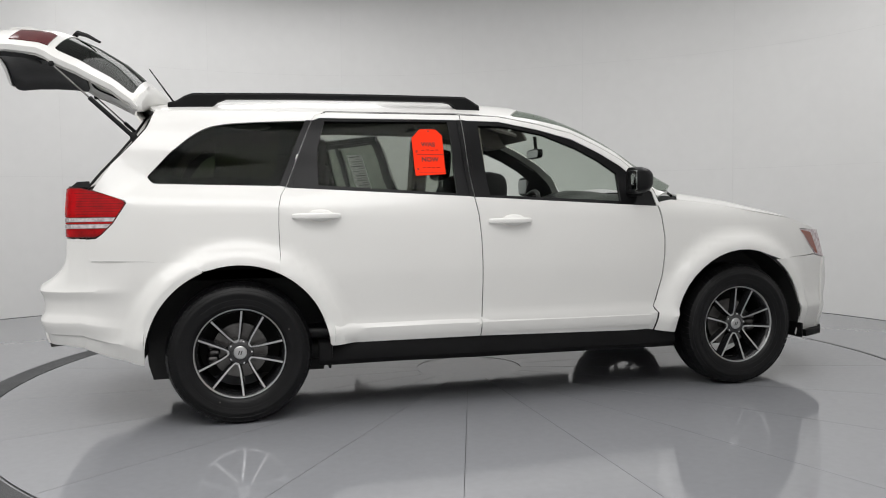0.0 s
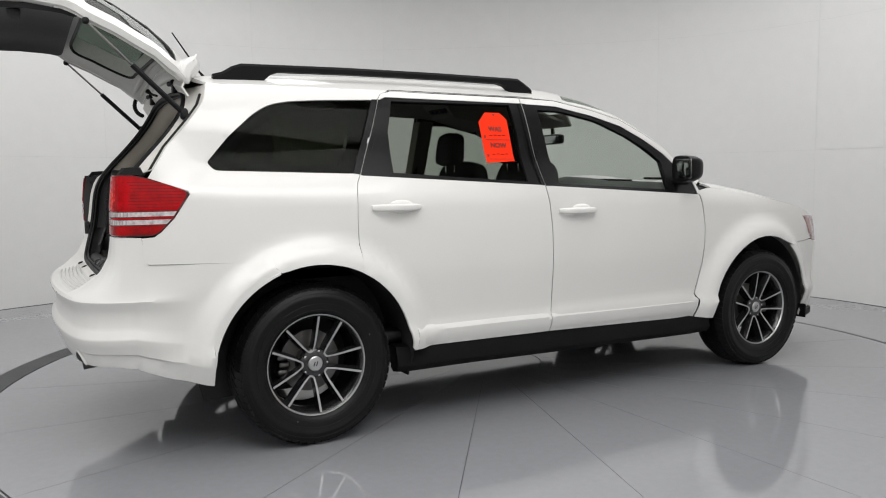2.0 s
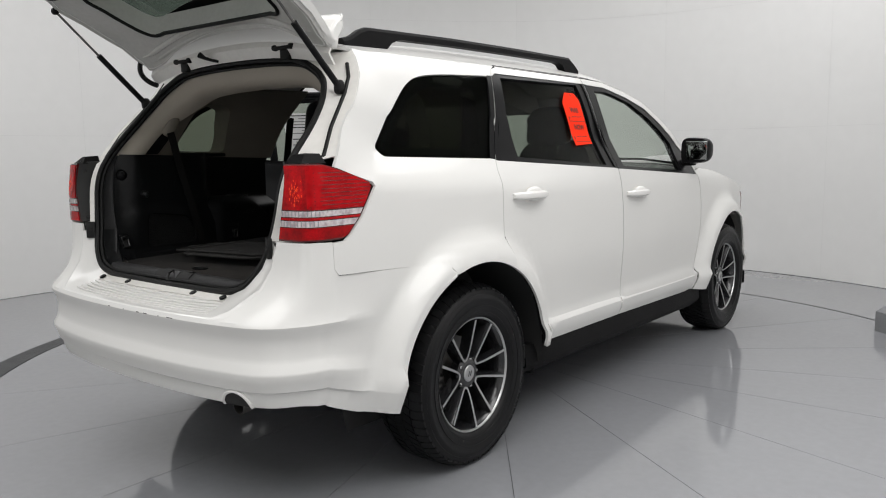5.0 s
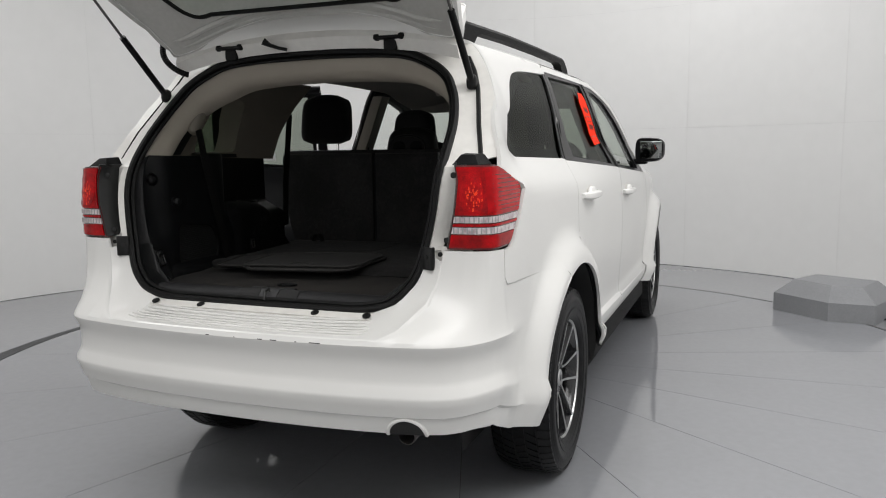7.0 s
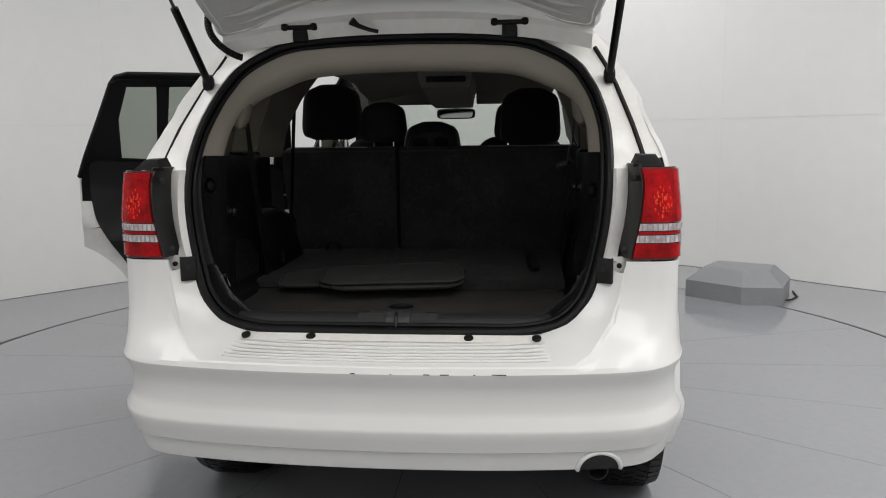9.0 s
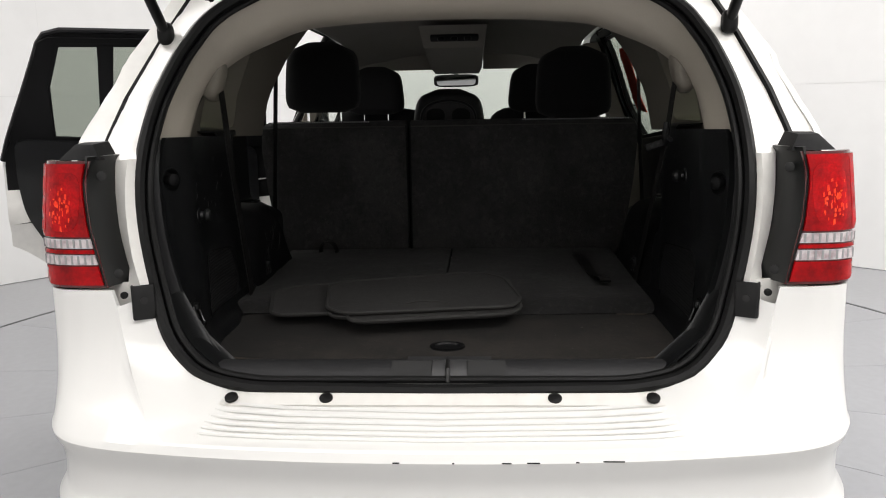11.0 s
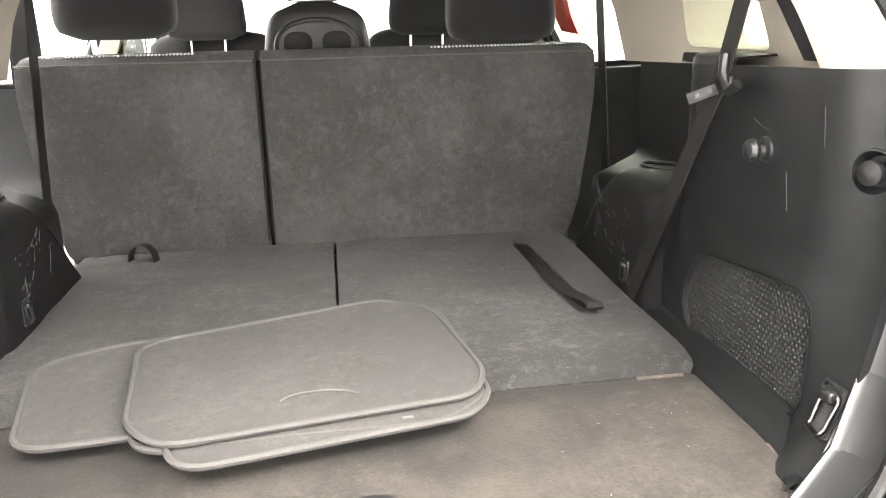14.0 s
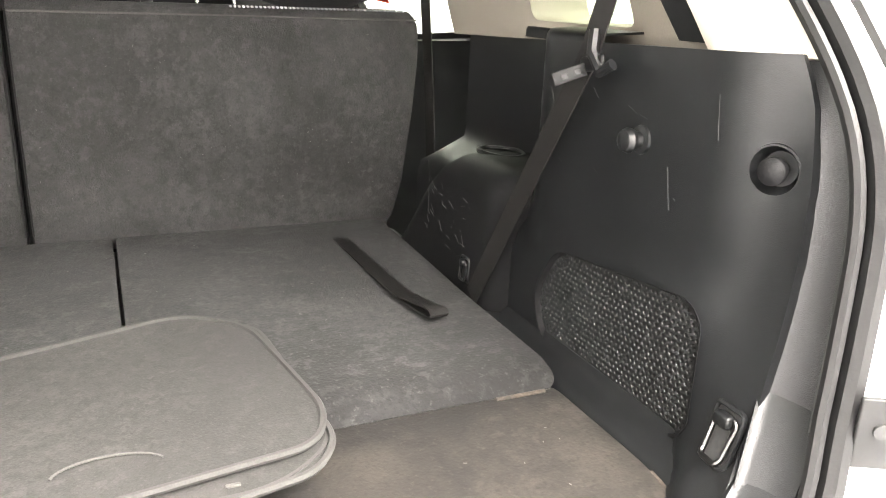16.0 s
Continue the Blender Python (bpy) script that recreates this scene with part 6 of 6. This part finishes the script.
# ---- tailgate, swung up about its hinges ----
PIVOT = Vector((-.50, 0, 1.615))
OPEN_M = Matrix.Translation(PIVOT) @ Matrix.Rotation(radians(104.5), 4, "Y") @ Matrix.Translation(-PIVOT)


def gate_x(y, z):
    return lerp(z, [.74, .80, .90, 1.0, 1.13, 1.18, 1.21, 1.33, 1.5, 1.60, 1.64], [-.705, -.742, -.788, -.822, -.846, -.842, -.838, -.816, -.762, -.705, -.672]) + .19 * (abs(y) / .62) ** 2.2


def gate_half(z):
    return lerp(z, [.745, .80, .95, 1.19, 1.21, 1.33, 1.45, 1.55, 1.60], [.52, .575, .600, .615, .632, .628, .615, .597, .582])


def gate_outline(d=0.0, z0=.748, z1=1.645):
    zs = [float(z) for z in np.linspace(z0 + d, z1 - d, 22)]
    return rounded([(gate_half(z) - d, z) for z in zs] + [(-gate_half(z) + d, z) for z in zs[::-1]], .03)


def gate_at(off):
    return lambda y, z: (gate_x(y, z) + off, y, z)


def gate_in(d=0.0):
    """The inner face: deep at the glass, thin at the hinges."""
    return lambda y, z: (gate_x(y, z) + .088 - .04 * smooth(.45, .60, abs(y)) - .012 * smooth(1.56, 1.63, z) + d, y, z)


GLASS = rounded([(-.565, 1.20), (-.56, 1.40), (-.535, 1.60), (.535, 1.60), (.56, 1.40), (.565, 1.20)], .03, 5)
INNERGLASS = rounded([(-.47, 1.215), (-.45, 1.38), (-.41, 1.535), (.41, 1.535), (.45, 1.38), (.47, 1.215)], .07, 6)
g = Geo(OPEN_M)
panel(g, gate_outline(), gate_at(0), .010, .05, [GLASS], (-1, 0, 0))
gate = part("tailgate", g, PAINT, car, "white tailgate swung fully open")
part("rear_window", panel(Geo(OPEN_M), shrink(GLASS, -.004), gate_at(.004), .004, .08, (), (-1, 0, 0)), GATEGLASS, gate, "dark tinted rear window")
part("window_band", panel(Geo(OPEN_M), shrink(GLASS, -.002), gate_at(.010), .003, .05, [INNERGLASS], (-1, 0, 0)), GLOSSBLACK, gate)
# Inner face in the darkened paint: its shade is put into the colour.
part("inner_frame", panel(Geo(OPEN_M), gate_outline(.018, 1.08), gate_in(), .010, .05, [INNERGLASS], (1, 0, 0)), SHADEDPAINT, gate)
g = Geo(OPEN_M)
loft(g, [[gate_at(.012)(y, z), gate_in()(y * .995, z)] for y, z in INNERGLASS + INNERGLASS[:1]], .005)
part("window_reveal", g, SHADEDPAINT, gate)
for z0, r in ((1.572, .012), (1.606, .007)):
    part("pressed_rib", tube(Geo(OPEN_M), [gate_in(.001)(y, z0 - .05 * abs(y) ** 3) for y in np.linspace(-.53, .53, 25)], [r * smooth(.54, .44, abs(y)) + .001 for y in np.linspace(-.53, .53, 25)], 8), SHADEDPAINT, gate)
part("window_seal", tube(Geo(OPEN_M), [gate_in(.003)(y, z) for y, z in INNERGLASS], .008, 6, True), RUBBER, gate)
o0 = resample(gate_outline(.003), .05)
c0 = Vector((0, 1.18))
rows = []
for p in o0 + o0[:1]:
    q = Vector(p) + (c0 - Vector(p)).normalized() * .034
    rows.append([gate_at(.006)(*p), gate_in(-.02)(*(Vector(p) + (c0 - Vector(p)).normalized() * .006)), gate_in(.001)(*q)])
part("edge_flange", loft(Geo(OPEN_M), rows, .004), PAINT, gate)
part("inner_trim", panel(Geo(OPEN_M), rounded([(-.555, .80), (-.575, 1.00), (-.56, 1.19), (.56, 1.19), (.575, 1.00), (.555, .80), (.50, .775), (-.50, .775)], .05), lambda y, z: (gate_x(y, z) + .075 + .05 * smooth(.60, .30, abs(y)) * smooth(.76, .85, z), y, z), .02, .05, (), (1, 0, 0)), GREYPLASTIC, gate, "dark grey plastic inner trim")
for s in (-1, 1):
    # lamps of the gate
    part("gate_lamp", panel(Geo(OPEN_M), [(s * .548, .99), (s * .560, 1.17), (s * .40, 1.165), (s * .36, 1.10), (s * .38, .99)], gate_at(-.006), .012, .04, (), (-1, 0, 0)), DARKRED, gate, "dark red tailgate lamp")
part("pull_recess", box(Geo(OPEN_M), (gate_x(.1, .95) + .125, .08, .95), (.02, .20, .06), .01), GAP, gate)
part("grip_bar", panel(Geo(OPEN_M), rounded([(-.37, .93), (.37, .93), (.37, .985), (-.37, .985)], .02), gate_at(-.012), .02, .04, (), (-1, 0, 0)), PAINT, gate)
# spoiler over the glass
SPOILER = rounded([(-.478, 1.635), (-.520, 1.715), (-.590, 1.738), (-.630, 1.690), (-.605, 1.640), (-.545, 1.612)], .03, 4)
g = Geo(OPEN_M)
rows = []
for y in np.linspace(-.56, .56, 23):
    y = float(y)
    e = (abs(y) / .56)
    t = .035 * (1 - e ** 2)
    rows.append([(x - t, y, z - .055 * e ** 4 * smooth(1.66, 1.72, z)) for x, z in SPOILER])
rows = [[tuple(Vector(p).lerp(sum((Vector(q) for q in r), Vector((0, 0, 0))) / len(r), k) + Vector((0, d, 0))) for p in r] for r, k, d in ((rows[0], .45, -.012), (rows[0], .12, -.008))] + rows + [[tuple(Vector(p).lerp(sum((Vector(q) for q in r), Vector((0, 0, 0))) / len(r), k) + Vector((0, d, 0))) for p in r] for r, k, d in ((rows[-1], .12, .008), (rows[-1], .45, .012))]
loft(g, rows, closed=True)
g.add(rows[0], [tuple(range(len(SPOILER)))])
g.add(rows[-1], [tuple(range(len(SPOILER)))])
part("spoiler", g, PAINT, gate, "white roof spoiler", 75)
# wiper
g = Geo(OPEN_M)
tube(g, [(gate_x(0, 1.15) - .004, .0, 1.150), (gate_x(0, 1.17) - .032, -.02, 1.17), (gate_x(0, 1.24) - .030, -.10, 1.235), (gate_x(0, 1.33) - .012, -.22, 1.33)], [.014, .014, .011, .007], 8)
part("wiper", g, TRIM, gate, "black rear wiper arm")
for s in (-1, 1):
    g = Geo()
    box(g, (-.485, s * .318, 1.621), (.030, .110, .013), .006)
    for dy in (-.045, .045):
        pillow(g, (-.485, s * .318 + dy, 1.623), (.03, .022, .022), .7, None, 12, 8)
    box(g, (-.475, s * .318, 1.603), (.022, .046, .05), .006)
    part("hinge", g, RUBBER, gate, "black steel hinge")
    # gas strut
    lo, hi = Vector((-.492, s * .610, 1.462)), Vector((-.857, s * .622, 1.814))
    mid = lo.lerp(hi, .545)
    st = part("gas_strut", tube(Geo(), [lo, mid], .0115, 12), GLOSSBLACK, gate, "black gas strut")
    part("rod", tube(Geo(), [mid, hi], .0048, 8), STEEL, st)
    g = Geo()
    pillow(g, lo, (.034, .034, .05), .7)
    part("ball_joint", g, RUBBER, st)
    g = Geo()
    pillow(g, hi, (.028, .028, .028), .8)
    part("ball_joint", g, RUBBER, st)
part("wiring_boot", tube(Geo(), [(-.500 - .030 * math.sin(3 * t), .495 + .100 * math.sin(1.55 * t), 1.535 + .125 * t ** 1.4) for t in np.linspace(0, 1, 40)], [.0095 + .002 * (k % 2) for k in range(40)], 10), RUBBER, gate, "black ribbed wiring boot")
part("washer_hose", tube(Geo(), [(-.490, .075, 1.603), (-.497, .10, 1.608), (-.510, .13, 1.618), (-.522, .15, 1.632)], [.006, .006, .007, .013], 8), RUBBER, gate)


# ---- price card on the rear door's window ----
def flat_text(name, words, size, m, material, parent):
    cu = bpy.data.curves.new("words", "FONT")
    cu.body, cu.size, cu.align_x, cu.align_y, cu.extrude, cu.offset = words, size, "CENTER", "CENTER", .0003, .0007
    tmp = bpy.data.objects.new("words", cu)
    me = bpy.data.meshes.new_from_object(tmp)
    bpy.data.objects.remove(tmp)
    me.transform(m)
    me.materials.append(material)
    ob = new(name, me)
    ob.parent = parent
    return ob


CARD = [(.933, 1.463), (.982, 1.514), (1.072, 1.514), (1.106, 1.480), (1.106, 1.266), (.938, 1.257)]
card = tagged(part("price_card", panel(Geo(), CARD, side_at(-1, .001), .002, .03, (), (0, -1, 0)), ORANGE), "bright orange price card stuck on the car's window", "price card")


def on_card(x, z, turn=0.0):
    """A frame lying on the card: x along the car, y up the glass."""
    p = Vector(side_at(-1, .0022)(x, z))
    up = (Vector(side_at(-1, .0022)(x, z + .02)) - p).normalized()
    ax = Vector((1, 0, 0))
    r = Matrix((ax, up, ax.cross(up))).transposed().to_4x4()
    return Matrix.Translation(p) @ r @ Matrix.Rotation(radians(turn), 4, "Z")


flat_text("word", "WAS", .036, on_card(1.022, 1.428, -1), INK, card)
flat_text("word", "NOW", .036, on_card(1.026, 1.345, -1), INK, card)
flat_text("sign", "$", .022, on_card(.955, 1.388), INK, card)
flat_text("sign", "$", .022, on_card(.955, 1.292), INK, card)
for x, z, w, h in ((1.03, 1.374, .150, .0022), (1.03, 1.276, .150, .0022)):
    M = on_card(x, z)
    part("rule", box(Geo(M), (0, 0, 0), (w, h, .0006), .0002, None, 1), INK, card)
for x, z in ((1.035, 1.396), (1.035, 1.300)):
    M = on_card(x, z)
    for i in range(4):
        part("ink_bar", box(Geo(M), (-.045 + .026 * i, .002 * (i % 2), 0), (.016, .004, .0006), .0002, None, 1), DARKRED, card)
g = Geo()
lathe(g, [(.005, 0), (.005, .0006)], on_card(1.03, 1.503), 12)
part("hole", g, INK, card)

# ---- printed sheet inside the open door's window ----
sheet_ob = tagged(part("window_sticker", panel(Geo(SWING), [(.72, 1.20), (.93, 1.20), (.93, 1.49), (.72, 1.49)], side_at(1, -.018), .001, .05, (), (0, 1, 0)), PAPER), "white printed sheet stuck inside the car's window", "window sticker")
for i in range(15):
    z = 1.475 - .018 * i
    w = (.16, .09, .15, .13, .155, .08)[i % 6]
    part("print_bar", panel(Geo(SWING), [(.915 - w, z - .003), (.915, z - .003), (.915, z + .003), (.915 - w, z + .003)], side_at(1, -.0205), 0, .1), GREYINK if i % 4 else INK, sheet_ob)

part("window_divider", panel(Geo(SWING), [(.585, 1.20), (.625, 1.20), (.66, 1.56), (.60, 1.56)], side_at(1, -.006), .02, .05, (), (0, 1, 0)), TRIM, next(o for o in car.children if o.name.startswith("rear_door") and o.bound_box[6][1] > 0.9))

# ---- grey cable cover on the floor, with its cable ----
PLANB = [(3.40, -1.66), (3.075, -2.005), (3.06, -2.30), (3.52, -2.50), (3.82, -1.92)]
cb = sum((Vector(p) for p in PLANB), Vector((0, 0))) / 5
pts = []
for p in PLANB:
    v = Vector(p)
    pts += [(v.x, v.y, -.003), (v.x, v.y, .135)]
    q = v.lerp(cb, .33)
    pts.append((q.x, q.y, .245))
tagged(part("cable_cover", hull(Geo(), pts), BOXGREY, None, "", 10), "grey painted wooden cable cover with sloped sides on the floor", "cable cover")
tagged(part("cable", tube(Geo(), [(3.24, -2.36, .004), (3.28, -2.44, .004), (3.40, -2.52, .004), (3.62, -2.56, .004)], .007, 6), GAP), "thin black cable lying on the floor", "cable")
# ---- pieces of the turntable: sector panels and screws ----
for k in range(20):
    a0, a1 = -107 + 18 * k, -107 + 18 * (k + 1)
    gap = 0.0013
    rows = []
    for r in (0.35, 1.2, 2.0, RT - 0.008):
        d = math.degrees(gap / r)
        rows.append([(CX + r * math.cos(radians(a)), CY + r * math.sin(radians(a)), 0.0) for a in (a0 + d + (a1 - a0 - 2 * d) * i / 8 for i in range(9))])
    part("panel", loft(Geo(), rows, 0.0025), FLOORGREY, turntable)
part("panel", lathe(Geo(), [(0.345, -0.002), (0.345, 0.0), (0.001, 0.0)], AXIS, 48, False), FLOORGREY, turntable)
screw = None
for k in range(20):
    for r in (0.75, 1.3, 1.75, 2.2, 2.6):
        for s in (-1, 1):
            a = radians(-107 + 18 * k) + s * 0.022 / r
            p = (CX + r * math.cos(a), CY + r * math.sin(a), 0.0)
            if screw is None:
                screw = part("screw", lathe(Geo(), [(0.006, -0.001), (0.006, 0.0008), (0.001, 0.001)], Matrix(), 8), SCREW, turntable)
                screw.location = p
            else:
                ob = new("screw", screw.data)
                ob.parent, ob.location = turntable, p
